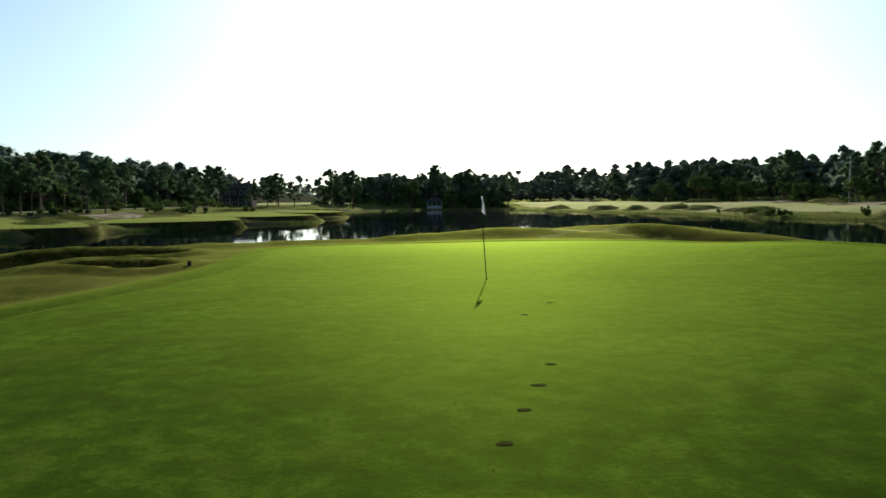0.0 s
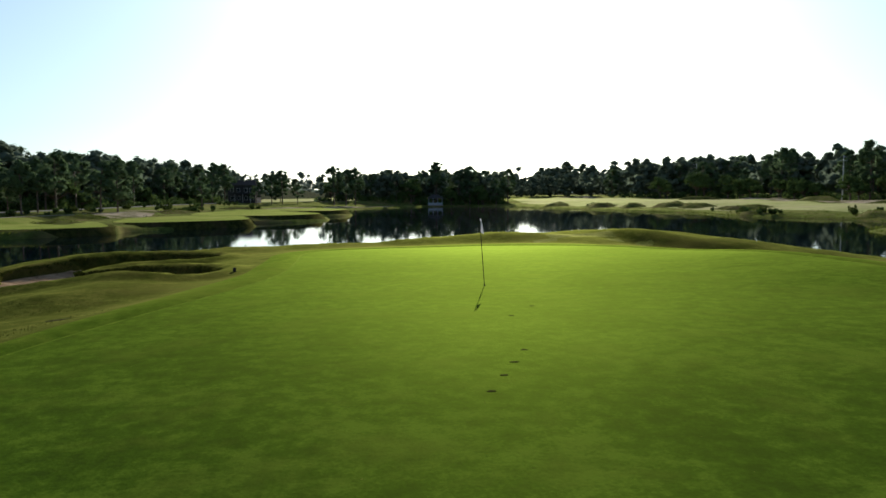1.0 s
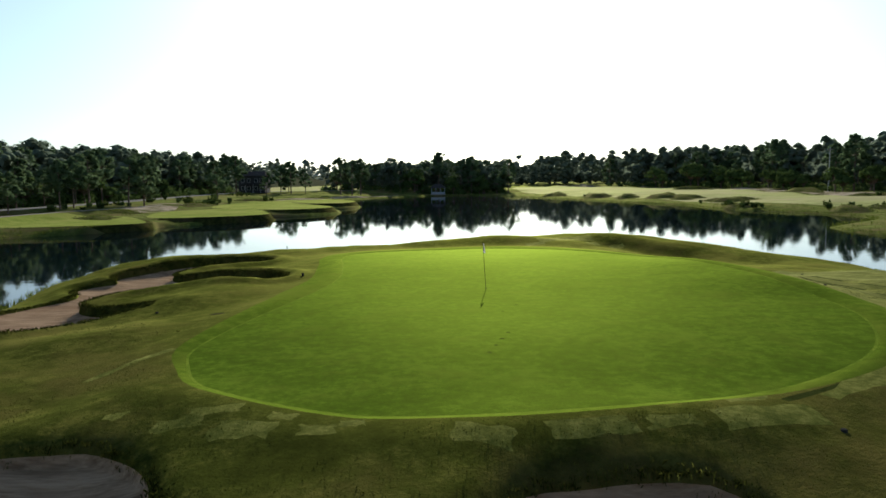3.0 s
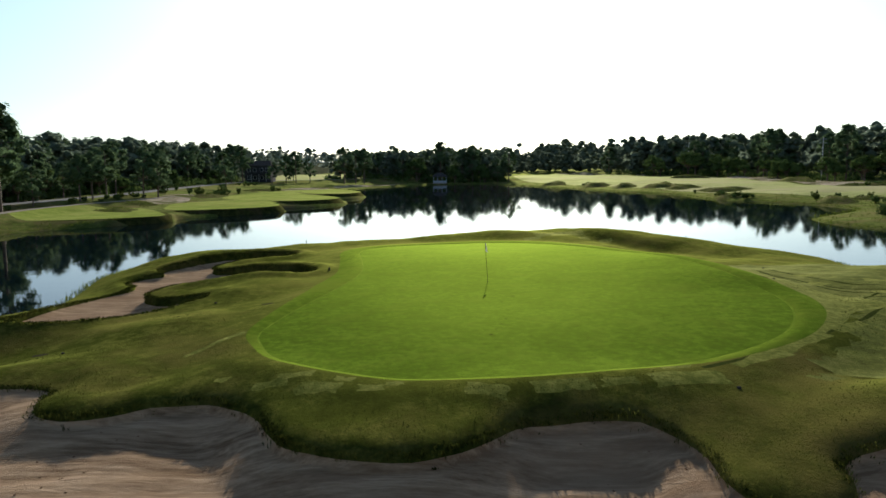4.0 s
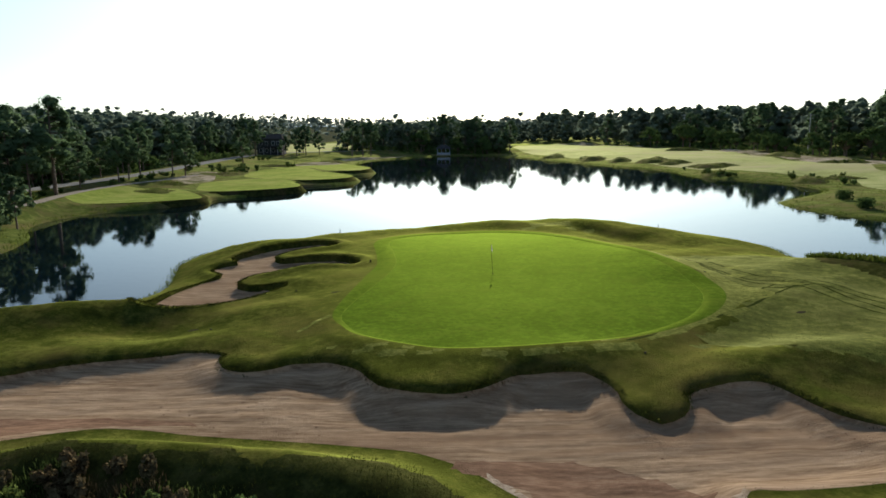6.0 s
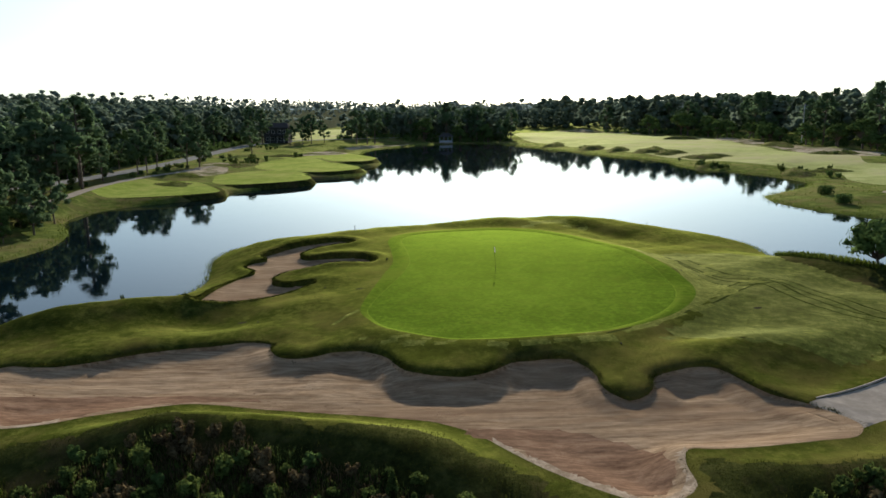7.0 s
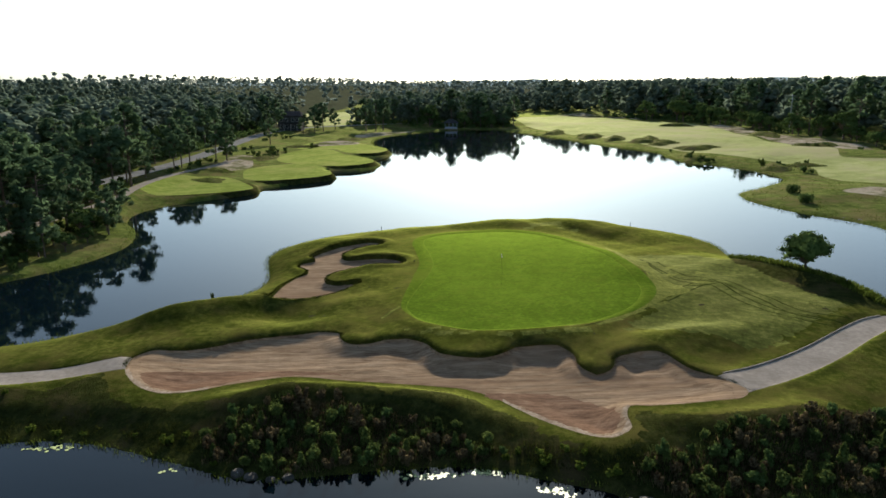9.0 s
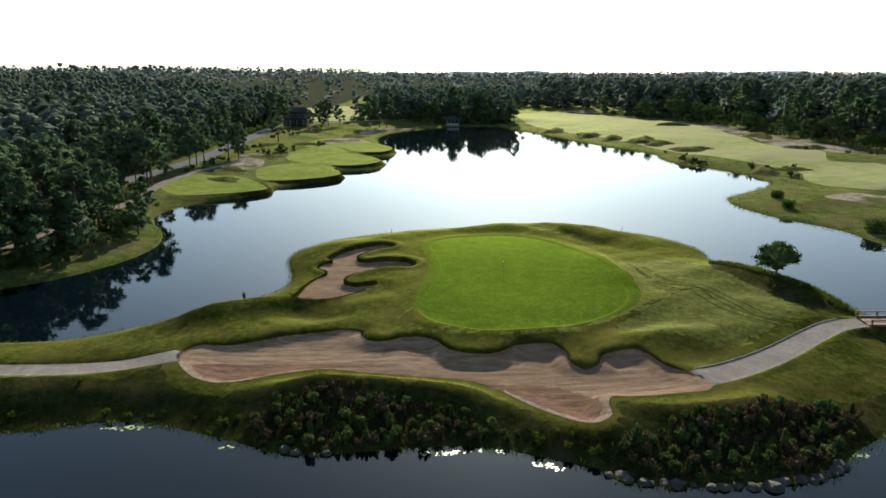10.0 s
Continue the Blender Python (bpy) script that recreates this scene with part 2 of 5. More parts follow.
def water_material():
    m = bpy.data.materials.new("lake_water")
    m.use_nodes = True
    n, l = m.node_tree.nodes, m.node_tree.links
    b = n["Principled BSDF"]
    b.inputs["Base Color"].default_value = (0.001, 0.003, 0.005, 1)
    b.inputs["Roughness"].default_value, b.inputs["IOR"].default_value = 0.03, 1.34
    b.inputs["Specular IOR Level"].default_value = 0.3
    geo, mp, t, bp = n.new("ShaderNodeNewGeometry"), n.new("ShaderNodeMapping"), n.new("ShaderNodeTexNoise"), n.new("ShaderNodeBump")
    mp.inputs["Scale"].default_value = (0.5, 1.0, 1.0)
    t.inputs["Scale"].default_value, t.inputs["Detail"].default_value = 0.9, 3.0
    bp.inputs["Strength"].default_value, bp.inputs["Distance"].default_value = 0.28, 0.015
    l.new(geo.outputs["Position"], mp.inputs["Vector"])
    l.new(mp.outputs["Vector"], t.inputs["Vector"])
    l.new(t.outputs["Fac"], bp.inputs["Height"])
    l.new(bp.outputs["Normal"], b.inputs["Normal"])
    return m


M_WATER = water_material()


# ---- small helpers ----
def mesh_object(name, verts, faces, mat, parent=None, label="", smooth=False):
    me = bpy.data.meshes.new(name)
    v, f = np.asarray(verts, np.float32), np.asarray(faces, np.int32)
    me.vertices.add(len(v))
    me.vertices.foreach_set("co", v.ravel())
    me.loops.add(f.size)
    me.loops.foreach_set("vertex_index", f.ravel())
    me.polygons.add(len(f))
    me.polygons.foreach_set("loop_start", np.arange(len(f), dtype=np.int32) * f.shape[1])
    me.materials.append(mat)
    if smooth:
        me.polygons.foreach_set("use_smooth", [True] * len(me.polygons))
    me.update(calc_edges=True)
    me.validate()
    ob = new(name, me)
    if parent:
        ob.parent = parent
    if label:
        ob["label"] = label
    return ob


def part(name, bm, mat, parent, label="", smooth=False):
    """One bmesh as one mesh object under a thing or a part."""
    me = bpy.data.meshes.new(name)
    bm.to_mesh(me)
    bm.free()
    me.materials.append(mat)
    if smooth:
        me.polygons.foreach_set("use_smooth", [True] * len(me.polygons))
    ob = new(name, me)
    ob.parent = parent
    if label:
        ob["label"] = label
    return ob


def box(sx, sy, sz, at=(0, 0, 0), bevel=0.0, turn=0.0):
    bm = bmesh.new()
    bmesh.ops.create_cube(bm, size=1, matrix=pose(*at, 0, 0, turn) @ Matrix.Diagonal((sx, sy, sz, 1)))
    if bevel:
        bmesh.ops.bevel(bm, geom=bm.edges[:], offset=bevel, segments=2, affect="EDGES")
    return bm


def rod(p, q, r1, r2=None, sides=8):
    p, q = Vector(p), Vector(q)
    bm = bmesh.new()
    turn = (q - p).to_track_quat("Z", "Y").to_matrix().to_4x4()
    bmesh.ops.create_cone(bm, cap_ends=True, segments=sides, radius1=r1, radius2=r1 if r2 is None else r2, depth=(q - p).length, matrix=Matrix.Translation((p + q) / 2) @ turn)
    return bm


def curve(pts, closed=True, step=0.8):
    """A smooth curve through control points, with even steps."""
    p = np.array(pts, float)
    n = len(p)
    out = []
    for i in range(n if closed else n - 1):
        a, b, c, d = (p[(i + k) % n] if closed else p[min(max(i + k, 0), n - 1)] for k in (-1, 0, 1, 2))
        m = max(1, int(round(np.linalg.norm(c - b) / step)))
        for k in range(m):
            t = k / m
            out.append(0.5 * (2 * b + (c - a) * t + (2 * a - 5 * b + 4 * c - d) * t ** 2 + (3 * b - a - 3 * c + d) * t ** 3))
    if not closed:
        out.append(p[-1])
    return np.array(out)


def inside(poly, P):
    """Distance from P to the outline, positive inside."""
    P = np.asarray(P, float)
    best, odd = np.full(len(P), 1e18), np.zeros(len(P), bool)
    for a, b in zip(poly, np.roll(poly, -1, axis=0)):
        e = b - a
        w = P - a
        t = np.clip((w @ e) / max(e @ e, 1e-12), 0, 1)
        best = np.minimum(best, ((w - t[:, None] * e) ** 2).sum(1))
        if a[1] != b[1]:
            cross = ((a[1] > P[:, 1]) != (b[1] > P[:, 1])) & (P[:, 0] < (b[0] - a[0]) * (P[:, 1] - a[1]) / (b[1] - a[1]) + a[0])
            odd ^= cross
    d = np.sqrt(best)
    return np.where(odd, d, -d)


def offset(poly, d):
    """The outline moved outwards by d."""
    e = np.roll(poly, -1, axis=0) - np.roll(poly, 1, axis=0)
    nrm = np.stack([e[:, 1], -e[:, 0]], 1)
    nrm /= np.maximum(np.linalg.norm(nrm, axis=1), 1e-9)[:, None]
    area = (poly[:, 0] * np.roll(poly[:, 1], -1) - np.roll(poly[:, 0], -1) * poly[:, 1]).sum()
    return poly + nrm * d * (1 if area > 0 else -1)


def ribbon(line, width):
    """The outline of a band along an open line."""
    t = np.gradient(line, axis=0)
    nrm = np.stack([-t[:, 1], t[:, 0]], 1) / np.maximum(np.linalg.norm(t, axis=1), 1e-9)[:, None]
    w = np.broadcast_to(np.asarray(width, float), (len(line),))[:, None] / 2
    return np.concatenate([line + nrm * w, (line - nrm * w)[::-1]])


def smooth(a, lo, hi):
    t = np.clip((a - lo) / (hi - lo), 0, 1)
    return t * t * (3 - 2 * t)


def ripple(P, s, seed=0.0):
    """Soft unevenness between about -1 and 1, from crossed sines."""
    x, y = P[:, 0] / s + seed, P[:, 1] / s - 0.7 * seed
    return (np.sin(x + 1.3 * np.sin(0.7 * y)) + np.sin(0.8 * y + 1.7 * np.sin(0.6 * x + 1)) + 0.6 * np.sin(1.9 * x + 1.1 * y) + 0.5 * np.sin(2.3 * y - 1.4 * x + 2)) / 3.1


def land(points, outlines, height, sort, names):
    """Triangulates the points with the outlines as edges, lifts them and splits them into one mesh a region."""
    from_curves, edges = [], []
    k = 0
    for o in outlines:
        from_curves.append(o)
        edges += [(k + i, k + (i + 1) % len(o)) for i in range(len(o))]
        k += len(o)
    allp = np.concatenate(from_curves + [points])
    v, _, f, _, _, _ = delaunay_2d_cdt([Vector(p) for p in allp.tolist()], edges, [], 0, 1e-4)
    v = np.array([tuple(p) for p in v])
    f = np.array([t for t in f if len(t) == 3])
    z = height(v)
    mid = v[f].mean(1)
    cls = sort(mid)
    obs = []
    for i, (name, mat) in enumerate(names):
        g = f[cls == i]
        if not len(g):
            continue
        used, inv = np.unique(g, return_inverse=True)
        obs.append(tagged(mesh_object(name, np.column_stack([v[used], z[used]]), inv.reshape(-1, 3), mat, smooth=True), kind="structure"))
    return obs


def hexgrid(x0, x1, y0, y1, h, seed=1):
    rng = np.random.default_rng(seed)
    xs, ys = np.arange(x0, x1, h), np.arange(y0, y1, h * 0.87)
    g = np.stack(np.meshgrid(xs, ys), -1).astype(float)
    g[1::2, :, 0] += h / 2
    g = g.reshape(-1, 2)
    return g + rng.uniform(-0.18, 0.18, g.shape) * h


# ---- the plan ----
ISLAND = curve([(-39.7, -16.4), (-35.9, -15.4), (-32, -14.6), (-27.2, -15.3), (-21.3, -17.6), (-17.6, -19.1), (-13.9, -19.1), (-8.7, -18.3), (-3.3, -18.0),
                (0.7, -19.2), (4.5, -20.4), (6, -22.3), (10.2, -23.1), (17.2, -22.6), (20.3, -21.7), (24, -18.4), (27.3, -16.2), (32, -11.5), (37, -4), (39, 0),
                (40.5, 4), (41.2, 11), (40.7, 17.5), (38.7, 23.5), (35.5, 28.5), (32.6, 32), (32.4, 36), (32.6, 40.5), (29.6, 47), (22.3, 53), (13.5, 56.5), (5, 56.5), (-5, 54.3),
                (-14.5, 51.2), (-22.8, 46.4), (-27.9, 39.8), (-28.8, 34), (-27.5, 28.5), (-26.3, 23.4), (-26.9, 18.6), (-30.6, 14), (-34.6, 9.8), (-39, 6), (-44, 2.6), (-52, 1.4),
                (-75, 0), (-88, -2), (-88, -16), (-60, -17.5)], step=0.9)
GREEN = curve([(-8.75, 6.7), (-8.4, 9.9), (-7.7, 13.7), (-6.9, 18.5), (-6.6, 23.3), (-7.4, 29.8), (-8.1, 34.5), (-7.6, 38.0), (-5.1, 40.6), (-1.0, 41.8), (3.0, 42.0), (7.0, 39.6), (10.6, 34.0), (13.0, 27.8), (14.3, 21.5), (14.7, 15.7), (14.5, 11.5),
               (13.6, 8.4), (11.7, 5.2), (9.0, 2.7), (6.2, 1.1), (3.2, 0.2), (0.3, -0.2), (-2.1, 0.0), (-4.5, 0.8), (-7.0, 2.5), (-8.2, 4.7)], step=0.6)
COLLAR = GREEN + (offset(GREEN, 1.0) - GREEN) * np.interp(GREEN[:, 1] + 0.25 * GREEN[:, 0], [2, 9, 16, 40], [0.35, 1.0, 1.7, 1.5])[:, None]
LEFT_BUNKER = curve([(-23.3, 10.6), (-23.3, 17.2), (-22.6, 21.2), (-21.6, 22.7), (-21.9, 24.3), (-23.3, 26.6), (-22.9, 28.0), (-21.7, 28.6), (-22.4, 29.9), (-21.9, 31.5), (-20.7, 33.6), (-18.7, 36.1), (-16.0, 38.0), (-14.1, 37.3), (-13.7, 35.8), (-15.4, 34.5), (-17.1, 32.4), (-18.4, 30.2),
                     (-17.4, 28.3), (-15.4, 28.3), (-13.5, 28.6), (-11.6, 28.0), (-10.4, 26.4), (-10.2, 24.3), (-11.7, 22.9), (-14.6, 23.0), (-16.3, 21.9), (-18.1, 20.4), (-18.5, 18.4), (-17.0, 17.3), (-15.2, 17.6), (-14.4, 16.4), (-15.9, 14.3), (-18.3, 11.5), (-20.9, 10.1)], step=0.45)
FRONT_BUNKER = curve([(-30.0, -5.6), (-30.2, -3.6), (-29.2, -2.2), (-27.4, -2.3), (-25.6, -1.9), (-24.0, -1.0), (-22.3, 0.1), (-20.4, 0.8), (-18.5, 1.2), (-16.4, 1.8), (-14.5, 1.5), (-14.1, 0.2), (-13.3, -1.1), (-11.7, -1.3), (-10.2, -0.7),
                      (-8.9, -0.5), (-7.7, -0.9), (-6.7, -1.8), (-5.9, -3.2), (-5.1, -4.0), (-3.6, -4.5), (-1.7, -4.5), (-0.3, -3.7), (0.6, -2.7), (1.9, -2.4), (3.5, -2.3), (4.5, -2.7), (5.0, -3.4), (5.25, -4.4), (5.2, -5.4), (5.5, -6.4), (6.4, -6.9), (7.4, -6.7), (7.9, -5.9), (8.1, -5.1),
                      (8.7, -4.7), (9.4, -4.6), (10.6, -4.1), (11.7, -4.0), (12.4, -4.6), (12.8, -5.6), (13.1, -6.6), (13.5, -7.3), (14.3, -7.9), (15.2, -9.0), (16.1, -10.9), (15.2, -12.2), (13.5, -12.6), (12.1, -12.9), (10.4, -13.2), (8.5, -13.4), (7.3, -13.4),
                      (6.8, -14.6), (6.7, -16.2), (6.0, -16.9), (5.2, -17.2), (4.2, -16.8), (3.3, -16.1), (2.1, -14.9), (0.8, -13.4), (-0.5, -11.8), (-1.4, -10.6), (-2.2, -9.8), (-3.7, -8.8), (-5.3, -8.4), (-7.4, -8.0), (-9.4, -7.7), (-12.9, -7.2), (-15.2, -6.7),
                      (-16.8, -6.6), (-18.2, -7.0), (-19.7, -7.7), (-21.2, -8.4), (-22.8, -9.4), (-24.4, -10.0), (-25.6, -10.1), (-27.0, -9.6), (-28.3, -8.5), (-29.5, -6.9)], step=0.45)
PATH_WEST = ribbon(curve([(-29.2, -4.8), (-32.5, -6.0), (-36, -7.3), (-42, -7.8), (-60, -8.2), (-86, -8.5)], False), 2.3)
line_east = curve([(14.9, -10.2), (18.6, -8.2), (22.2, -5.9), (25.6, -3.3), (28.6, -0.7), (31.2, 1.5), (34.2, 3.7), (37, 4.7), (39.8, 4.9)], False)
PATH_EAST = ribbon(line_east, np.interp(line_east[:, 0], [15, 19, 30, 40], [3.0, 2.8, 2.5, 2.5]))

# soft rises and hollows of the island: x, y, reach along, reach across, turn, metres
RISES = [(10, 46.5, 13, 6.5, -8, 0.9), (-30, 6.6, 7, 2.4, 30, 1.35), (-20, 6.6, 4.5, 2.4, 10, -0.5), (-22, 10.6, 4, 1.8, 25, 0.45), (-12.5, 19, 2.6, 6, 0, 0.6), (-14.5, 9, 3, 3, 0, 0.35), (22, 12, 5, 8, 0, 0.7), (27, 22, 6, 5, 0, 0.45), (23, 37, 7, 6.5, 0, -0.5), (14.5, 41, 8, 1.7, -42, -0.45), (30, 8, 4, 4, 0, 0.35),
         (35.6, 15.5, 2.6, 10, 24, 1.0), (14.5, -1.0, 5.5, 2.6, 15, 1.0), (22, 2, 5, 2.5, 35, 0.3), (-3, -12.6, 9, 1.9, -12, 0.75), (-16, -11, 8, 1.9, 4, 0.8), (15, -14.6, 9, 2.2, 0, 0.8), (-38, -11.8, 9, 2.4, 0, 0.6), (-25.6, 24, 1.6, 10, 0, 0.4), (-24, 38, 4, 3, 20, 0.3)]


def island_ground(P):
    d = inside(ISLAND, P)
    z = np.where(d > 0, np.interp(P[:, 1], [-13, -9], [0.28, 0.55]) * (1 - np.exp(-np.maximum(d, 0) / 0.8)) + np.interp(P[:, 1], [-13, -9], [1.3, 1.05]) * smooth(d, 0.3, 8.5), np.maximum(d * 0.7, -1.6))
    k = smooth(d, 0.5, 4)
    for x, y, a, b, turn, h in RISES:
        c, s = math.cos(radians(turn)), math.sin(radians(turn))
        u, w = (P[:, 0] - x) * c + (P[:, 1] - y) * s, -(P[:, 0] - x) * s + (P[:, 1] - y) * c
        z = z + k * h * np.exp(-(u / a) ** 2 - (w / b) ** 2)
    z = z + k * (0.17 * ripple(P, 2.3) + 0.05 * ripple(P, 0.8, 3) + 0.022 * ripple(P, 0.31, 6))
    g = inside(GREEN, P)
    top = 2.27 + 0.012 * P[:, 0] - 0.0011 * np.maximum(P[:, 1] - 18, 0) ** 2 - 0.12 * np.exp(-((P[:, 0] - 2) / 7) ** 2 - ((P[:, 1] - 18) / 8) ** 2) + 0.24 * smooth(P[:, 0], 8, 14) * smooth(P[:, 1], 13, 19) * (1 - smooth(P[:, 1], 24, 33)) + 0.05 * ripple(P, 4.5, 1.0)
    z = z + (top - z) * smooth(g, -5.5, -0.3)
    z = z + 0.06 * smooth(g, -2.4, -1.2) * (1 - smooth(g, -0.4, 0.0))
    for band in (PATH_WEST, PATH_EAST):
        e = inside(band, P)
        flat = np.interp(P[:, 0], [15, 24, 38], [1.75, 1.6, 1.36]) if band is PATH_EAST else np.interp(P[:, 0], [-40, -30], [1.45, 1.55])
        z = z + (flat - z) * smooth(e, -1.1, 0.0) - 0.09 * smooth(e, -0.05, 0.03)
    return z


def rim_height(P):
    """The height of the front bunker's rim, and how much of the steep far side there is."""
    x, y = P[:, 0], P[:, 1]
    far_side = smooth(y - np.interp(x, [-30, -20, -10, 0, 6, 13, 16], [-6.0, -4.0, -5.0, -7.5, -8.5, -9.0, -9.8]), -1.2, 1.2)
    far_rim = np.interp(x, [-30, -22, -14.5, -10, -7, -3, 1, 4, 5.2, 6.5, 7.6, 9.5, 12, 14, 18], [1.55, 1.5, 1.55, 1.78, 1.86, 1.76, 1.86, 1.9, 1.65, 1.25, 1.65, 2.08, 1.95, 1.75, 1.75])
    near_rim = np.interp(x, [-29, -25, -20, -16, -9, -3, 1, 4, 7, 12, 16], [1.55, 1.3, 1.1, 0.95, 0.9, 0.9, 1.05, 1.4, 1.8, 1.8, 1.75])
    return near_rim + (far_rim - near_rim) * far_side, far_side


def sand_relief(P):
    """Rake lines and trodden sand, about a hand's height at most."""
    v = P[:, 1] - 0.10 * P[:, 0] + 0.5 * ripple(P, 5.0, 8)
    lines = np.sin(v * 5.2 + 1.5 * ripple(P, 4.0, 1)) * (0.55 + 0.45 * ripple(P, 3.0, 5)) + 0.5 * np.sin(v * 12.0 + 2.0 * ripple(P, 2.2, 3))
    return 0.028 * lines + 0.05 * ripple(P, 0.45, 11) * smooth(ripple(P, 1.7, 2), 0.0, 0.6)


def island_height(P):
    z = island_ground(P)
    x, y = P[:, 0], P[:, 1]
    s = inside(FRONT_BUNKER, P)
    rim, far_side = rim_height(P)
    rim = rim + 0.05 * ripple(P, 0.5, 9) * far_side
    z = np.where(s < 0, z + (rim - z) * np.exp(-(s / (2.4 - 0.9 * far_side)) ** 2), z)
    roll = far_side * np.interp(x, [-29, -24, -18, -15, -12.5, 13, 15], [0.3, 0.42, 0.3, 0.05, 0.36, 0.42, 0.1])
    z = np.where(s < 0, z + roll * (1 - np.exp(np.minimum(s, 0) / 0.55)) * np.exp(-(s / 2.6) ** 2), z)
    floor = np.interp(x, [-30, -24, -17, -10, -5, 3, 8, 12, 14, 16], [1.36, 0.9, 0.86, 0.96, 0.82, 0.88, 1.02, 1.16, 1.48, 1.7]) + 0.06 * ripple(P, 1.9, 2)
    floor = floor + 0.42 * np.exp(-((x + 13.5) / 4.0) ** 2 - ((y - 0.2) / 2.0) ** 2) + sand_relief(P) * smooth(s, 0.15, 0.9)
    drop = far_side * np.interp(x, [-29, -25, -17.5, -15.5, -13.5, -12.5, 14, 15.5], [0.2, 0.36, 0.3, 0.08, 0.12, 0.34, 0.3, 0.05])
    low = floor + (rim - drop - floor) * (1 - smooth(s, 0.0, 2.4 - 0.6 * far_side))
    z = np.where(s > 0, rim + (low - rim) * smooth(s, 0.0, 0.13), z)
    s = inside(LEFT_BUNKER, P)
    z = np.where(s < 0, z + 0.22 * np.exp(-((s + 0.75) / 0.55) ** 2) * smooth(y + 0.6 * x, 8.0, 11.0), z)
    floor = 0.78 + 0.02 * (x + 24) + 0.04 * ripple(P, 0.9, 5)
    k = np.where(s > 0, 1 - 0.68 * smooth(s, 0, 0.15) - 0.32 * smooth(s, 0.1, 1.0), 1)
    return np.where(s > 0, floor + (z - floor) * k, z)


def torn(ring, n, seed, rough):
    """A closed outline cut finer, with uneven edges."""
    ring = np.array(ring, float)
    g = np.random.default_rng(seed)
    m = len(ring)
    fine = np.concatenate([np.linspace(ring[i], ring[(i + 1) % m], n + 1)[:-1] for i in range(m)])
    return fine + g.normal(0, rough, fine.shape)


PATCHES = []
for i, (x, y, a, c, turn) in enumerate([(-6.0, 0.4, 0.9, 0.35, 10), (-4.4, -0.1, 0.5, 0.3, -15), (-6.7, -0.1, 0.8, 0.4, 10), (-5.1, -0.7, 1.0, 0.55, -10), (-3.5, -0.8, 0.6, 0.4, 0), (-2.8, -0.5, 0.4, 0.25, 5), (-0.1, -1.3, 1.0, 0.6, -12), (2.2, -1.0, 1.4, 0.5, 8), (3.9, -0.8, 0.8, 0.35, 5), (6.0, 0.6, 0.9, 0.35, 20), (6.1, -0.4, 1.9, 0.7, 12), (-10.2, 5.4, 1.5, 0.14, 60),
                                        (-8.4, 0.6, 0.4, 0.3, 0), (6.8, 43.4, 0.8, 0.5, 0), (8.4, 44.8, 1.2, 0.9, 10), (10.4, 45.2, 1.5, 1.0, 0), (11.6, 43.2, 0.5, 0.6, 0), (13.4, 42.4, 0.6, 0.5, 0), (17.6, 19.2, 0.6, 0.8, 10), (17.8, 22.9, 0.6, 1.0, 0), (19.4, 17.6, 0.6, 0.6, 25), (21.6, 14.0, 1.0, 0.4, -30),
                                        (17.7, 14.4, 0.5, 0.7, 10), (23.0, 17.6, 0.8, 0.5, -20), (17.6, 26.4, 0.5, 0.8, 8), (20.6, 20.8, 0.6, 0.5, 0), (12.1, 4.0, 1.4, 0.22, 38), (15.0, 6.6, 1.6, 0.25, 42), (9.6, 1.9, 1.0, 0.25, 30), (22.5, -2.0, 1.4, 0.4, 30), (20, 1.0, 1.2, 0.3, 25)]):
    k, q = math.cos(radians(turn)), math.sin(radians(turn))
    if y < 1.5:
        a, c = a * 0.65, c * 0.65
    PATCHES.append(torn([(x + u * a * k - w * c * q, y + u * a * q + w * c * k) for u, w in ((-1, -1), (1, -1), (1, 1), (-1, 1))], 5, i, 0.05))
# the worn strip beside the green where carts turn
PATCHES.append(torn(curve([(15.4, 32.4), (16.6, 26.8), (18.2, 23.9), (18.0, 17.5), (19.0, 13.1), (19.3, 10.9), (16.4, 8.8), (15.0, 7.0), (11.4, 3.2), (8.3, 0.6), (8.0, 1.0), (11.6, 4.2), (14.3, 8.0), (15.8, 12.1), (16.8, 18.8), (15.9, 21.3), (15.6, 25.4)], step=0.8), 1, 77, 0.08))
TRACKS = []
for line in ([(17.6, 25.3), (18.4, 16.9), (20.3, 13.6), (24.0, 14.0), (26.0, 9.5), (27.6, 4.7), (31.1, 3.4)], [(6.5, 1.0), (10.8, 3.8), (14.9, 7.5), (19.0, 11.6), (22.4, 14.6)], [(19.2, 23.9), (20.2, 16.9), (22.4, 14.6), (24.0, 8.1), (26.3, 4.7), (29.0, 2.7)]):
    c = curve(line, False, 0.5)
    t = np.gradient(c, axis=0)
    nrm = np.stack([-t[:, 1], t[:, 0]], 1) / np.linalg.norm(t, axis=1)[:, None]
    TRACKS += [ribbon(c + nrm * side, 0.2 + 0.04 * np.sin(np.arange(len(c)))) for side in (-0.62, 0.62)]
BOWL = torn(curve([(-2.4, -10.0), (0.6, -9.4), (3.6, -10.2), (6.0, -12.2), (6.2, -14.8), (5.4, -16.2), (4.2, -16.2), (2.6, -14.8), (1.0, -13.0), (-0.6, -11.2)], step=0.7), 2, 80, 0.1)
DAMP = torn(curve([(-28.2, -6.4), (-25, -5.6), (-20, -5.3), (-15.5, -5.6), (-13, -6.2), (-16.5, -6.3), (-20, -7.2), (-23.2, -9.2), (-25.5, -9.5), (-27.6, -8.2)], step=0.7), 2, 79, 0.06)
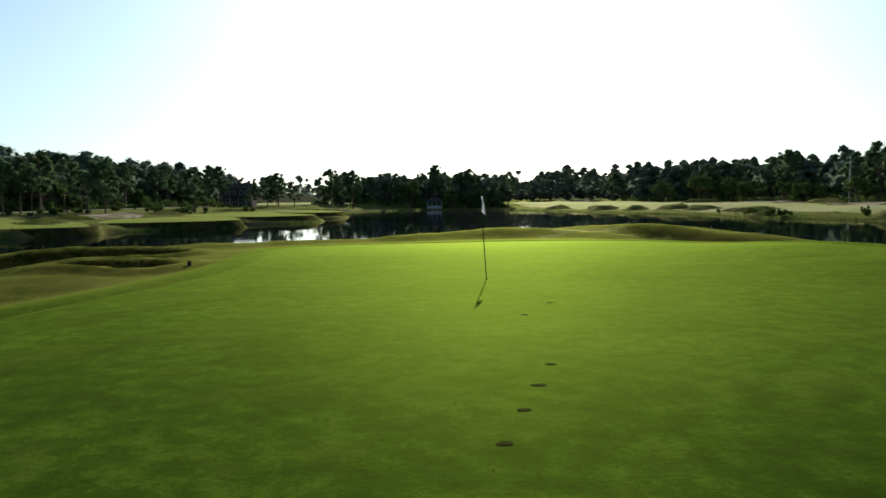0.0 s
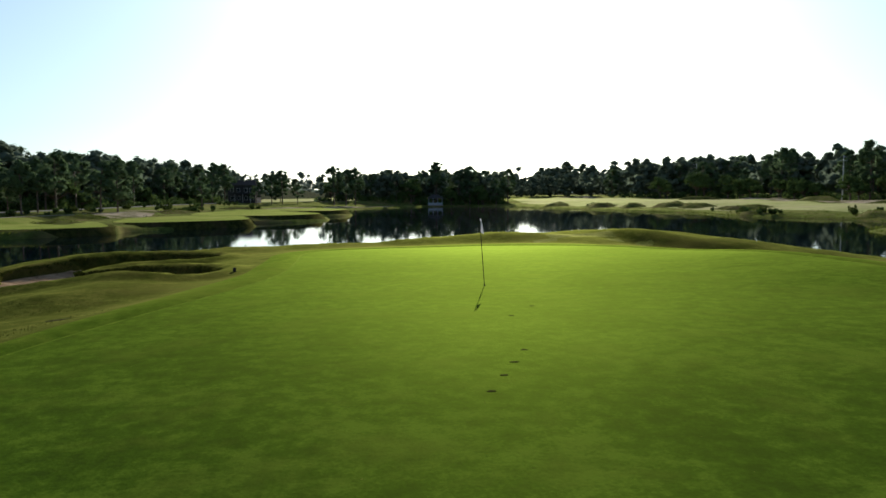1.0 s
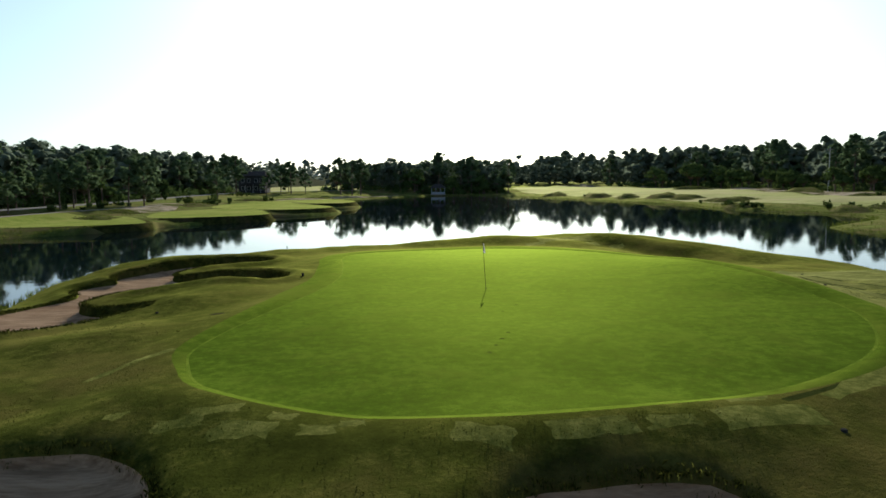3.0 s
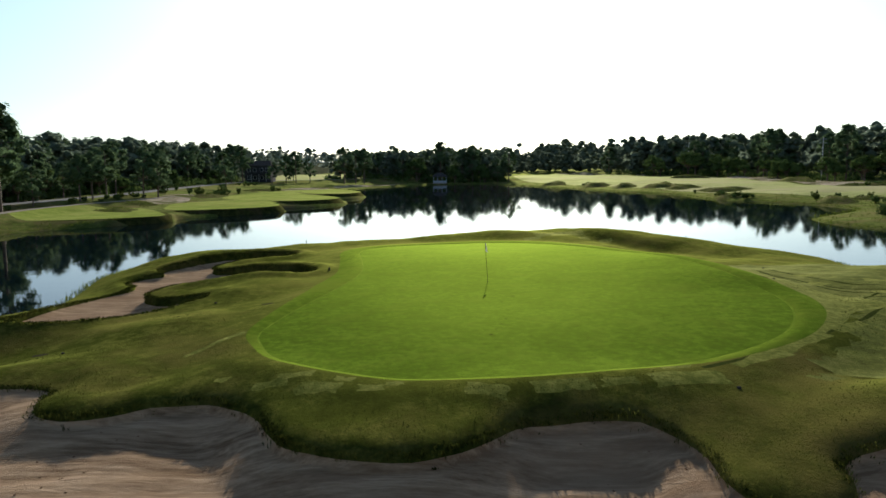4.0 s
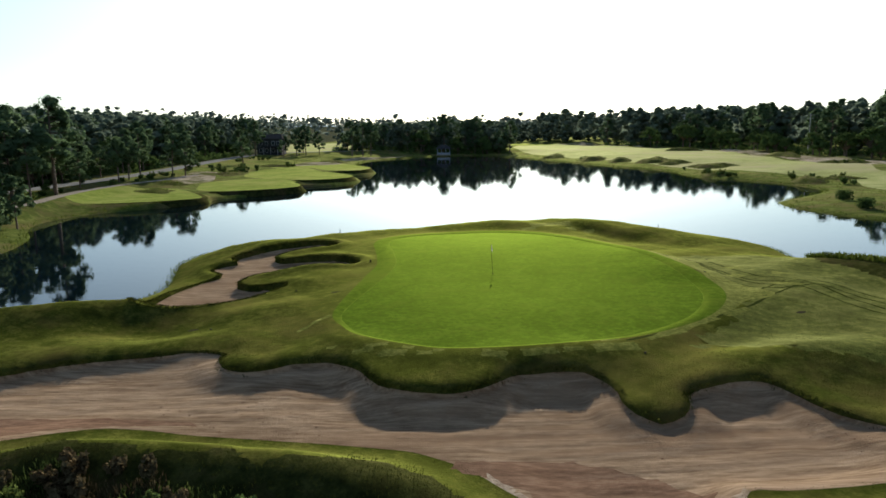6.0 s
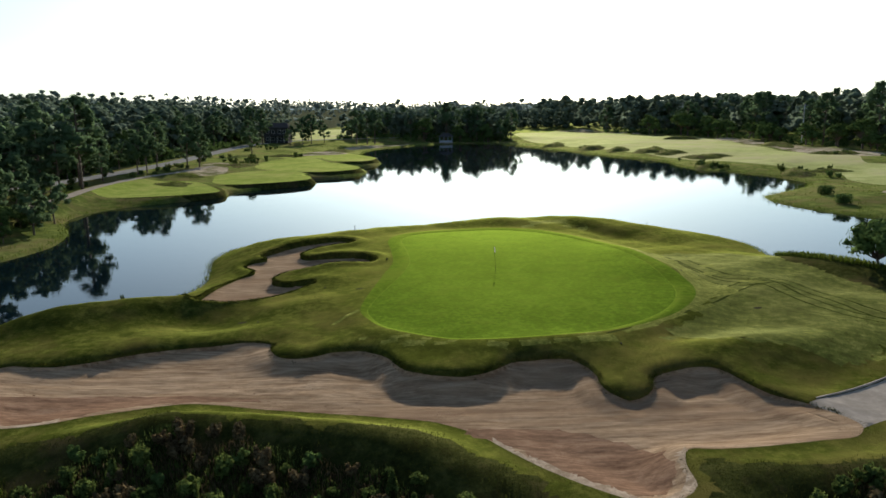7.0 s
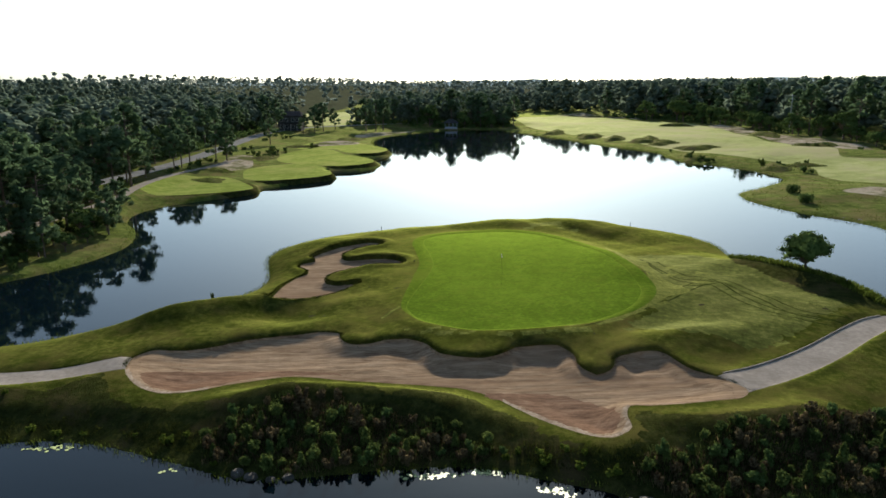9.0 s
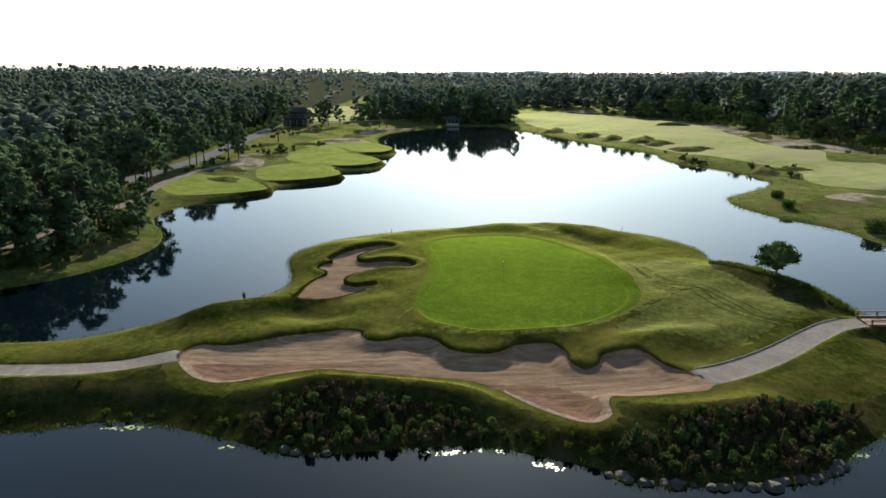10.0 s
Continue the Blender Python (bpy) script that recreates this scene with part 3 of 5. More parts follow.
EAST_BANK = curve([(29.8, 26), (32.2, 22), (34.6, 17), (36.2, 12), (38.0, 8), (35.8, 7.2), (33.2, 9), (31.4, 13.5), (29.9, 18.5), (28.6, 23)], step=0.8)
FRINGE = offset(GREEN, 0.08)
DEWY = torn(curve([(17.5, 24), (19, 28), (24, 28.5), (28, 24.5), (31, 16), (33, 8.5), (31, 5.6), (26, 1.4), (20.5, -3), (16.5, -1.5), (12, 0.2), (10.2, 0.4), (13.4, 4.2), (16.3, 8.2), (17.2, 12), (16.8, 17)], step=0.6), 2, 78, 0.3)


def island_sort(Q):
    c = np.zeros(len(Q), int)
    c[inside(DEWY, Q) > 0] = 7 + len(TRACKS) + len(PATCHES)
    for i, t in enumerate(TRACKS + PATCHES):
        by = np.flatnonzero(((Q > t.min(0)) & (Q < t.max(0))).all(1))
        c[by[inside(t, Q[by]) > 0]] = 7 + i
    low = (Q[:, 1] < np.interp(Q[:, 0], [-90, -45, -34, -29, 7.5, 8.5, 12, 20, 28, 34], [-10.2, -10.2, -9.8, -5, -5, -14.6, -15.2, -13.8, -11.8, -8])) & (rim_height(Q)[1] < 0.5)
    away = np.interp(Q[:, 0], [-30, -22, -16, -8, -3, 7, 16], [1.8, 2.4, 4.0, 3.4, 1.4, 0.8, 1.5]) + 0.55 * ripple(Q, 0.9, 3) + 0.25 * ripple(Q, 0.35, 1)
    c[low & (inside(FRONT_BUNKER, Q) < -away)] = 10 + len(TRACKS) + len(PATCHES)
    # The ridge's shaded slope is painted with the same darker bank colour.
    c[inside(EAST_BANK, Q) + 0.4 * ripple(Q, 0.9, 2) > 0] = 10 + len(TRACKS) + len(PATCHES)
    c[inside(COLLAR, Q) > 0] = 1
    c[inside(FRINGE, Q) > 0] = 6
    c[inside(GREEN, Q) > 0] = 2
    c[inside(PATH_WEST, Q) > 0] = 5
    c[inside(PATH_EAST, Q) > 0] = 5
    sand = inside(FRONT_BUNKER, Q)
    c[sand > 0.045] = 3
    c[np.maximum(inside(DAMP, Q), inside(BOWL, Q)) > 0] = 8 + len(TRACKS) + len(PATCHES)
    crumbled = (Q[:, 1] < np.where(Q[:, 0] < 0, -6, -9)) & ((Q[:, 0] < -22.5) | ((Q[:, 0] > -1) & (Q[:, 0] < 7.2)))
    c[(sand > 0.045) & crumbled & (sand < 0.45 + 0.3 * ripple(Q, 0.8, 4))] = 9 + len(TRACKS) + len(PATCHES)
    c[inside(LEFT_BUNKER, Q) > 0.12] = 4
    return c


near = hexgrid(-87, 52, -32, 60, 0.55)
near = near[inside(ISLAND, near) > -3.5]
fine = hexgrid(-31, 17, -18, 3, 0.24, 6)
turf = hexgrid(-36, 34, -16, 14, 0.34, 7)
turf = turf[(inside(FRONT_BUNKER, turf) < -0.1) & (inside(GREEN, turf) < -0.3) & (inside(ISLAND, turf) > 0.5)]
near = near[(inside(FRONT_BUNKER, near) < 0) & ~((near[:, 0] > -36) & (near[:, 0] < 34) & (near[:, 1] > -16) & (near[:, 1] < 14) & (inside(GREEN, near) < -0.3) & (inside(ISLAND, near) > 0.5))]
near = np.concatenate([near, turf, fine[inside(FRONT_BUNKER, fine) > 0.2]])
island = land(near, [GREEN, FRINGE, COLLAR, DEWY, *PATCHES, *TRACKS, LEFT_BUNKER, offset(LEFT_BUNKER, -0.13), FRONT_BUNKER, offset(FRONT_BUNKER, -0.05), offset(FRONT_BUNKER, -0.15), PATH_WEST, DAMP, BOWL, PATH_EAST], island_height, island_sort,
              [("ground_island", M_ROUGH), ("green_collar", M_COLLAR), ("putting_green", M_GREEN), ("front_bunker", M_SAND), ("side_bunker", M_SAND), ("cart_path", M_PATH), ("green_fringe", M_FRINGE_LIT)] + [("tyre_track", M_TRACK)] * len(TRACKS) + [("turf_patch", M_TURF)] * len(PATCHES) + [("dewy_grass", M_DEWY), ("damp_sand", M_DAMP), ("sand_edge", M_EDGE), ("ground_bank", M_UNMOWN_SHADE)])
KINDS = {"ground_island": ("sloping rough grass island between two ponds", "ground"), "green_collar": ("bright green mown collar round the putting green", "grass"), "putting_green": ("smooth mown golf putting green with a flag", "golf green"),
         "front_bunker": ("long raked tan sand bunker below a grass lip", "bunker"), "side_bunker": ("tan sand bunker with grass fingers", "bunker"), "cart_path": ("pale concrete cart path across the island", "path"),
         "green_fringe": ("uncut fringe line round the green, caught sunlight put into its lighter colour", "grass"), "tyre_track": ("dark tyre track pressed into the dewy grass", "tyre track"), "dewy_grass": ("pale dew-covered grass beside the green", "grass"), "damp_sand": ("dark damp reddish sand in the bunker floor", "sand"), "ground_bank": ("unmown bank falling to the water, its shade painted dark", "ground"), "sand_edge": ("pale crumbling sand edge of the bunker", "sand"), "turf_patch": ("pale relaid turf patch in the rough grass", "turf patch")}
for ob in island:
    lab, cat = KINDS[ob.name.split(".")[0]]
    tagged(ob, lab, cat)

# ---- the lake and the land round it ----
SHORE_WEST = [(-82, 6), (-70, 14), (-62, 19.5), (-57.4, 23.7), (-53.3, 30.6), (-51.6, 37), (-51.6, 43), (-54.5, 51.5), (-59, 58.7), (-61, 65.3), (-60.2, 72), (-56.6, 78.1), (-51, 83.4), (-46.3, 88.4), (-45.4, 92.5),
              (-46.2, 96), (-40.3, 102.7), (-33.5, 108.5), (-32.2, 114), (-35.5, 120.5), (-36, 123), (-29.5, 126.2), (-24.7, 133), (-23.9, 140.5), (-26.5, 149), (-30, 154), (-24.5, 160), (-22.9, 167.9), (-24.5, 178),
              (-29, 189), (-32.6, 205), (-34, 226), (-29, 248), (-15, 268), (-4, 279), (10, 283), (18, 279)]
SHORE_EAST = [(23, 266), (33, 243), (41.5, 220), (48.5, 198), (52.2, 187), (58.5, 176), (62, 164), (60.6, 153), (62, 140), (67.3, 132), (71.7, 123), (73.4, 114), (73.4, 107), (70.5, 101), (65, 95.4), (58.7, 89.3),
              (55, 85.7), (53.6, 82), (52.8, 76), (54.2, 69), (57, 62), (60.3, 57), (62.3, 52), (63, 45), (67, 32), (74, 5), (78, -40), (40, -85), (-20, -98), (-85, -75), (-104, -30), (-98, -8)]
LAKE = curve(SHORE_WEST + SHORE_EAST, step=1.6)
FAIRWAY = curve([(66, 350), (87, 312), (105, 280), (110, 255), (106, 205), (106, 175), (112, 157), (103, 135), (112, 128), (112, 100), (92, 88), (82, 104), (87, 122), (78, 148), (66, 178), (55, 222), (38, 264), (32, 330), (45, 362)], step=5)
TEES = [curve(c, step=1.6) for c in ([(-70.6, 88.3), (-71.5, 96), (-68.8, 106), (-64.5, 109.5), (-59.5, 109.3), (-53.6, 103.2), (-47.6, 93.5), (-46.6, 89.2), (-50.3, 85.7), (-54.8, 83.4), (-59.9, 81.6), (-65.4, 82.6)],
                                     [(-54.1, 109.9), (-56.5, 122), (-52, 131), (-43, 131.5), (-36.5, 124.5), (-34.0, 116.0), (-33.4, 111.0), (-36.8, 106.2), (-41.9, 102.9), (-47.0, 101.3), (-51.5, 103.7)],
                                     [(-47.5, 133.5), (-53.5, 142), (-56, 158), (-52, 171), (-43.5, 172), (-37, 158), (-31, 150.5), (-26.6, 142.5), (-25.6, 135.5), (-28.9, 130.0), (-34.2, 127.5), (-40.8, 130.4)],
                                     [(-52, 172.5), (-57, 184), (-52.8, 203.3), (-42.5, 204.0), (-33.0, 188.3), (-25.3, 174), (-25.1, 164.5), (-28.7, 159.4), (-35.5, 160.7), (-43, 173.2)])]
LAWN = curve([(-92, 300), (-62, 292), (-48, 310), (-40, 360), (-55, 420), (-95, 410)], step=6)
FAR_GREEN = curve([(40, 352), (58, 356), (62, 375), (52, 392), (36, 385), (34, 366)], step=4)
WASTES = [curve(c, step=2) for c in ([(72, 79), (76, 74), (80, 66), (90, 66), (98, 78), (88, 84), (78, 82)], [(-66, 118), (-59, 120), (-57, 128), (-60, 140), (-63, 150), (-68, 146), (-66, 130)],
          [(106, 165), (112, 160), (122, 150), (126, 175), (118, 210), (118, 250), (112, 262), (109, 240), (108, 205)], [(60, 355), (88, 322), (98, 318), (92, 345), (70, 372)], [(-52, 186), (-38, 190), (-38, 204), (-50, 205)],
          [(-40, 232), (-33, 244), (-20, 270), (-26, 272), (-44, 246)], [(92, 262), (101, 258), (106, 270), (97, 277)])]
ROAD = ribbon(curve([(-96, 0), (-90, 30), (-85, 58), (-80, 84), (-77, 110), (-76, 140), (-78, 175), (-80, 215), (-79, 245), (-70, 268), (-50, 284), (-20, 297), (15, 300)], False, 4), 5.2)
LANE = ribbon(curve([(-73, 10), (-70, 30), (-68.5, 45), (-67.5, 60), (-67.5, 74), (-69.5, 85), (-70.5, 98), (-69, 112), (-66, 124), (-64, 140)], False, 2), 2.3)


def far_height(P):
    d = -inside(LAKE, P)
    x, y = P[:, 0], P[:, 1]
    spit = (x > -70) & (x < -15) & (y > 90) & (y < 205)
    reach = np.where(spit, 0.3, 1.6)
    z = np.where(d > 0, np.where(spit, 0.5, 0.55) * (1 - np.exp(-np.maximum(d, 0) / reach)) + 1.5 * smooth(d, 4, 38) + 0.9 * smooth(d, 30, 140) + 3 * smooth(d, 150, 900), np.maximum(d * 0.5, -2.5))
    dune = smooth(d, 2, 12) * (1 - smooth(d, 160, 320)) * np.where(x > 15, 1.0, np.where(spit, 0.25, 0.5))
    z = z + 8.5 * smooth(-x, 95, 260)
    z = z + dune * (0.75 * ripple(P, 7, 4) + 0.3 * ripple(P, 3, 7)) * (1 - 0.65 * smooth(inside(FAIRWAY, P), -4, 6))
    for i, tee in enumerate(TEES):
        z = z + (1.1 + 0.14 * i + 0.05 * ripple(P, 5, i) - z) * (1 - smooth(-inside(tee, P), -0.1, np.interp(d, [0, 3, 12], [4.5, 4.5, 8] if i == 0 else [0.8, 1.6, 9]))) * (d > 0.05)
    for band, h in ((ROAD, 2.6), (LANE, 2.0)):
        z = z + (h - z) * smooth(inside(band, P), -4, 0) * (d > 3)
    return z


def far_sort(Q):
    c = np.zeros(len(Q), int)
    c[-inside(LAKE, Q) > 400] = 1
    c[(Q[:, 0] < -84) & (Q[:, 1] > -10)] = 1
    c[inside(FAIRWAY, Q) > 0] = 2
    c[inside(FAR_GREEN, Q) > 0] = 3
    c[inside(LAWN, Q) > 0] = 2
    shore = inside(LAKE, Q)
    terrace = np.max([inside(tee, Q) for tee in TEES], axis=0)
    # Tee bank faces: their shade comes from the dark bank colour itself.
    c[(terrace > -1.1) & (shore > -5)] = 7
    c[terrace > 0] = 3
    for w in WASTES:
        c[inside(w, Q) > 0] = 4
    c[inside(ROAD, Q) > 0] = 5
    c[inside(LANE, Q) > 0] = 6
    return c


pts = hexgrid(-330, 330, -160, 620, 9, 2)
dl = -inside(LAKE, pts)
coarse = pts[(dl > 28) | (dl < -14)]
band = hexgrid(-120, 160, -20, 400, 2.6, 3)
db = -inside(LAKE, band)
band = band[(db > -3) & (db < 30)]
rim = hexgrid(-4600, 4600, -4600, 4600, 230, 4)
rim = rim[(np.abs(rim[:, 0]) > 420) | (rim[:, 1] < -260) | (rim[:, 1] > 720)]
shore_in, shore_mid = offset(LAKE, 1.6), offset(LAKE, 0.5)
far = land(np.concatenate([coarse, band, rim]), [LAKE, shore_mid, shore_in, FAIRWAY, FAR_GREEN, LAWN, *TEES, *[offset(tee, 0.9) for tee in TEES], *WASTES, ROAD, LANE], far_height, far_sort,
           [("ground", M_BANK), ("forest_ground", M_FLOOR), ("fairway", M_FAIR), ("tee_lawn", M_TEE), ("waste_ground", M_WASTE), ("road", M_ROAD), ("lane", M_PATH), ("tee_bank", M_UNMOWN_SHADE)])
for ob, lab, cat in zip(far, ["rough grassy banks round the lake", "dark forest floor under pine woods", "pale dewy fairway beyond the lake", "mown tee lawns stepping into the lake", "bare sandy waste ground with scrub",
                              "grey asphalt road beside pine woods", "narrow pale concrete lane along the shore", "steep grass bank below the tee lawns, its shade painted dark"], ["ground", "ground", "fairway", "lawn", "sand", "road", "path", "bank"]):
    tagged(ob, lab, cat)
tagged(mesh_object("water", [(-130, -130, 0), (120, -130, 0), (120, 320, 0), (-130, 320, 0)], [(0, 1, 2, 3)], M_WATER), "still dark lake water mirroring the pale sky", "water", kind="structure")


# ---- trees ----
def leaf_cards(rng, centres, radii, count, size, flat=0.7, heart=None):
    """Small leaf sprays scattered through ellipsoid clumps: vertices and quads."""
    c = np.repeat(np.asarray(centres, float), count, axis=0)
    r = np.repeat(np.asarray(radii, float), count)
    n = len(c)
    v = rng.normal(size=(n, 3))
    v /= np.linalg.norm(v, axis=1)[:, None]
    p = c + v * (r * rng.uniform(0.35, 1.0, n) ** 0.6)[:, None] * (1, 1, flat)
    out = v + rng.normal(0, 0.45, (n, 3))
    if heart is not None:
        w = p - np.asarray(heart, float)
        w /= np.maximum(np.linalg.norm(w, axis=1), 1e-6)[:, None]
        out = 0.3 * v + 1.0 * w + rng.normal(0, 0.16, (n, 3))
    a = np.cross(out, rng.normal(size=(n, 3)))
    a /= np.linalg.norm(a, axis=1)[:, None]
    b = np.cross(a, out)
    b /= np.maximum(np.linalg.norm(b, axis=1), 1e-6)[:, None]
    s = size * rng.uniform(0.6, 1.4, n)[:, None]
    quad = np.stack([p - a * s, p + b * s * 0.55, p + a * s, p - b * s * 0.55], 1).reshape(-1, 3)
    return quad, np.arange(4 * n).reshape(-1, 4)


def hearts(rng, centres, radii, flat=0.75):
    """Lumpy solid hearts of foliage clumps: vertices and four-cornered faces."""
    t = np.array([(0, 0, 1), (1, 0, 0.25), (0, 1, 0.25), (-1, 0, 0.25), (0, -1, 0.25), (0.7, 0.7, -0.6), (-0.7, 0.7, -0.6), (-0.7, -0.7, -0.6), (0.7, -0.7, -0.6), (0, 0, -1)], float)
    quads = np.array([(0, 1, 5, 2), (0, 2, 6, 3), (0, 3, 7, 4), (0, 4, 8, 1), (9, 5, 1, 8), (9, 6, 2, 5), (9, 7, 3, 6), (9, 8, 4, 7)])
    c, r = np.asarray(centres, float), np.asarray(radii, float)
    n = len(c)
    a = rng.uniform(0, 6.2832, n)
    grown = t[None] * rng.uniform(0.75, 1.2, (n, 10, 1)) * r[:, None, None] * (1, 1, flat)
    x = grown[:, :, 0] * np.cos(a)[:, None] - grown[:, :, 1] * np.sin(a)[:, None]
    y = grown[:, :, 0] * np.sin(a)[:, None] + grown[:, :, 1] * np.cos(a)[:, None]
    v = np.stack([x, y, grown[:, :, 2]], 2) + c[:, None]
    return v.reshape(-1, 3), (quads[None] + 10 * np.arange(n)[:, None, None]).reshape(-1, 4)


def stem(points, radii, sides=7):
    """A tapered, bent tube along the points."""
    pts = np.asarray(points, float)
    t = np.gradient(pts, axis=0)
    vs = []
    for p, d, r in zip(pts, t, radii):
        d = d / np.linalg.norm(d)
        u = np.cross(d, (0.31, 0.95, 0.1))
        u /= np.linalg.norm(u)
        w = np.cross(d, u)
        vs += [p + r * (math.cos(k * 6.2832 / sides) * u + math.sin(k * 6.2832 / sides) * w) for k in range(sides)]
    fs = [(i * sides + k, i * sides + (k + 1) % sides, (i + 1) * sides + (k + 1) % sides, (i + 1) * sides + k) for i in range(len(pts) - 1) for k in range(sides)]
    return np.array(vs), np.array(fs)


def stack(pieces):
    vs, fs, k = [], [], 0
    for v, f in pieces:
        vs.append(v)
        fs.append(f + k)
        k += len(v)
    return np.concatenate(vs), np.concatenate(fs)


def pine_shape(seed, h, bare=0.5, wide=0.17, clumps=42, count=34, size=0.37):
    rng = np.random.default_rng(seed)
    lean = rng.normal(0, 0.02 * h, 2)
    lv = np.linspace(0, 1, 8)
    axis = np.column_stack([lean[0] * lv ** 2 + 0.05 * np.sin(5 * lv + seed), lean[1] * lv ** 2, lv * h * 0.96])
    pieces = [stem(axis, 0.016 * h * (1 - lv) ** 0.7 + 0.03)]
    cs, rs = [], []
    for i in range(clumps):
        k = bare + (1 - bare) * (i + rng.uniform(0, 1)) / clumps
        base = np.array([np.interp(k, lv, axis[:, j]) for j in range(3)])
        shape = math.sin(math.pi * min(1.0, 0.22 + 0.78 * (k - bare) / (1 - bare) * 0.97)) ** 0.7
        reach = wide * h * shape * rng.uniform(0.45, 1.1)
        a = rng.uniform(0, 6.2832)
        tip = base + np.array([math.cos(a) * reach, math.sin(a) * reach, reach * rng.uniform(-0.05, 0.35)])
        pieces.append(stem(np.linspace(base, tip, 3), [0.0045 * h, 0.003 * h, 0.01], 4))
        cs.append(tip)
        rs.append(h * rng.uniform(0.05, 0.088))
    return stack(pieces), stack([hearts(rng, cs, np.array(rs) * 0.68), leaf_cards(rng, cs, np.array(rs) * 1.1, count, size, 0.75, (0, 0, h * (0.42 * (1 - bare) + bare)))])


def broad_shape(seed, h, wide=0.42, clumps=34, count=44, size=0.3, bare=0.25):
    rng = np.random.default_rng(seed)
    pieces = [stem([(0, 0, 0), (0.03, 0, h * bare * 0.6), (0.0, 0.05, h * bare * 1.2)], [0.03 * h, 0.025 * h, 0.018 * h])]
    cs, rs = [], []
    for i in range(clumps):
        v = rng.normal(size=3)
        v /= np.linalg.norm(v)
        v[2] = abs(v[2]) * 1.2 - 0.25
        tip = np.array([0, 0, h * (bare + 0.28)]) + v * np.array([wide * h, wide * h, h * 0.42]) * rng.uniform(0.5, 0.92)
        tip[2] = max(tip[2], h * bare * 0.9)
        pieces.append(stem([(0, 0, h * bare), (tip + np.array([0, 0, h * bare])) / 2, tip], [0.01 * h, 0.006 * h, 0.01], 4))
        cs.append(tip)
        rs.append(h * rng.uniform(0.08, 0.14))
    return stack(pieces), stack([hearts(rng, cs, np.array(rs) * 0.55, 0.85), leaf_cards(rng, cs, np.array(rs) * 1.1, count, size, 0.85, (0, 0, h * 0.45))])


def tree(name, shape, leaf, label, category="tree", group=""):
    (tv, tf), (lv, lf) = shape
    root = tagged(new(name), label, category, group)
    mesh_object("trunk", tv, tf, M_BARK, root, smooth=True)
    mesh_object("crown", lv, lf, leaf, root, smooth=True)
    return root


def ground_at(xy, fn):
    return fn(np.asarray(xy, float).reshape(-1, 2))


rng = np.random.default_rng(11)
PINES = [tree("pine_tree", pine_shape(s, h, b, w), M_PINE, "tall dark pine with a bare trunk and clumped crown", group="pines of the lakeside woods")
         for s, h, b, w in ((1, 15, 0.36, 0.25), (2, 16, 0.40, 0.23), (3, 14, 0.26, 0.27), (4, 17, 0.36, 0.24), (5, 12, 0.16, 0.29))]
OAKS = [tree("broadleaf_tree", broad_shape(s, h), M_LEAF, "dark round-crowned broadleaf tree at the wood's edge", group="broadleaf trees of the lakeside woods") for s, h in ((21, 9), (22, 12), (23, 7))]

# trees that stand by themselves: kind, x, y, size
SINGLES = [(0, -62.8, 40.5, 0.85), (2, -63.5, 48.5, 0.86), (3, -66.5, 30.5, 0.8), (1, -70.5, 33.5, 0.9), (0, -66.0, 24.0, 0.72), (4, -56.8, 47.6, 0.62), (4, -58.6, 33.4, 0.6), (3, -71.4, 88.4, 1.02), (1, -78.1, 86.5, 0.95), (0, -75.0, 81.6, 0.9), (0, -77, 74, 0.85), (2, -74, 62, 0.9), (0, -72, 52, 1.0), (3, -76, 46, 0.9), (1, -73, 38, 1.0), (0, -69, 27, 0.8), (2, -68, 133, 0.75), (4, -66, 136, 0.9), (2, -67, 188, 0.8),
           (1, -88, 262, 1.0), (4, -63, 250, 0.95), (0, -60, 254, 0.85), (2, -56, 262, 0.7), (2, 11, 290, 0.95), (4, 22, 288, 0.9), (0, -42, 262, 1.0), (3, -38, 266, 0.85), (1, -35, 270, 0.95), (4, -60, 58, 0.62), (2, -64, 46, 0.6),
           (4, -66, 33, 0.75), (4, -65.5, 40, 0.6), (4, -65, 51, 0.7), (4, -71, 58, 0.85), (4, -62.5, 36, 0.5), (4, -71.5, 29, 0.9), (4, -70.5, 67, 0.7), (4, -66, 22, 0.8), (3, -77, 240, 0.98), (4, -80, 236, 0.8), (2, -64, 268, 0.8), (4, -62, 28, 0.62), (4, -68, 36, 0.8), (4, -74, 40, 0.9), (2, -66, 240, 0.6)]
spots = [(k, x, y, s) for k, x, y, s in SINGLES]
for _ in range(400):
    if len(spots) > 96:
        break
    x, y = rng.uniform(-92, -69), rng.uniform(14, 128)
    if inside(ROAD, np.array([[x, y]]))[0] < -1.2 and inside(LANE, np.array([[x, y]]))[0] < -1.2 and all((x - a) ** 2 + (y - b) ** 2 > 13 for _, a, b, _ in spots):
        spots.append((int(rng.integers(0, 5)), x, y, rng.uniform(0.8, 1.08) if y < 62 else rng.uniform(0.55, 0.75)))
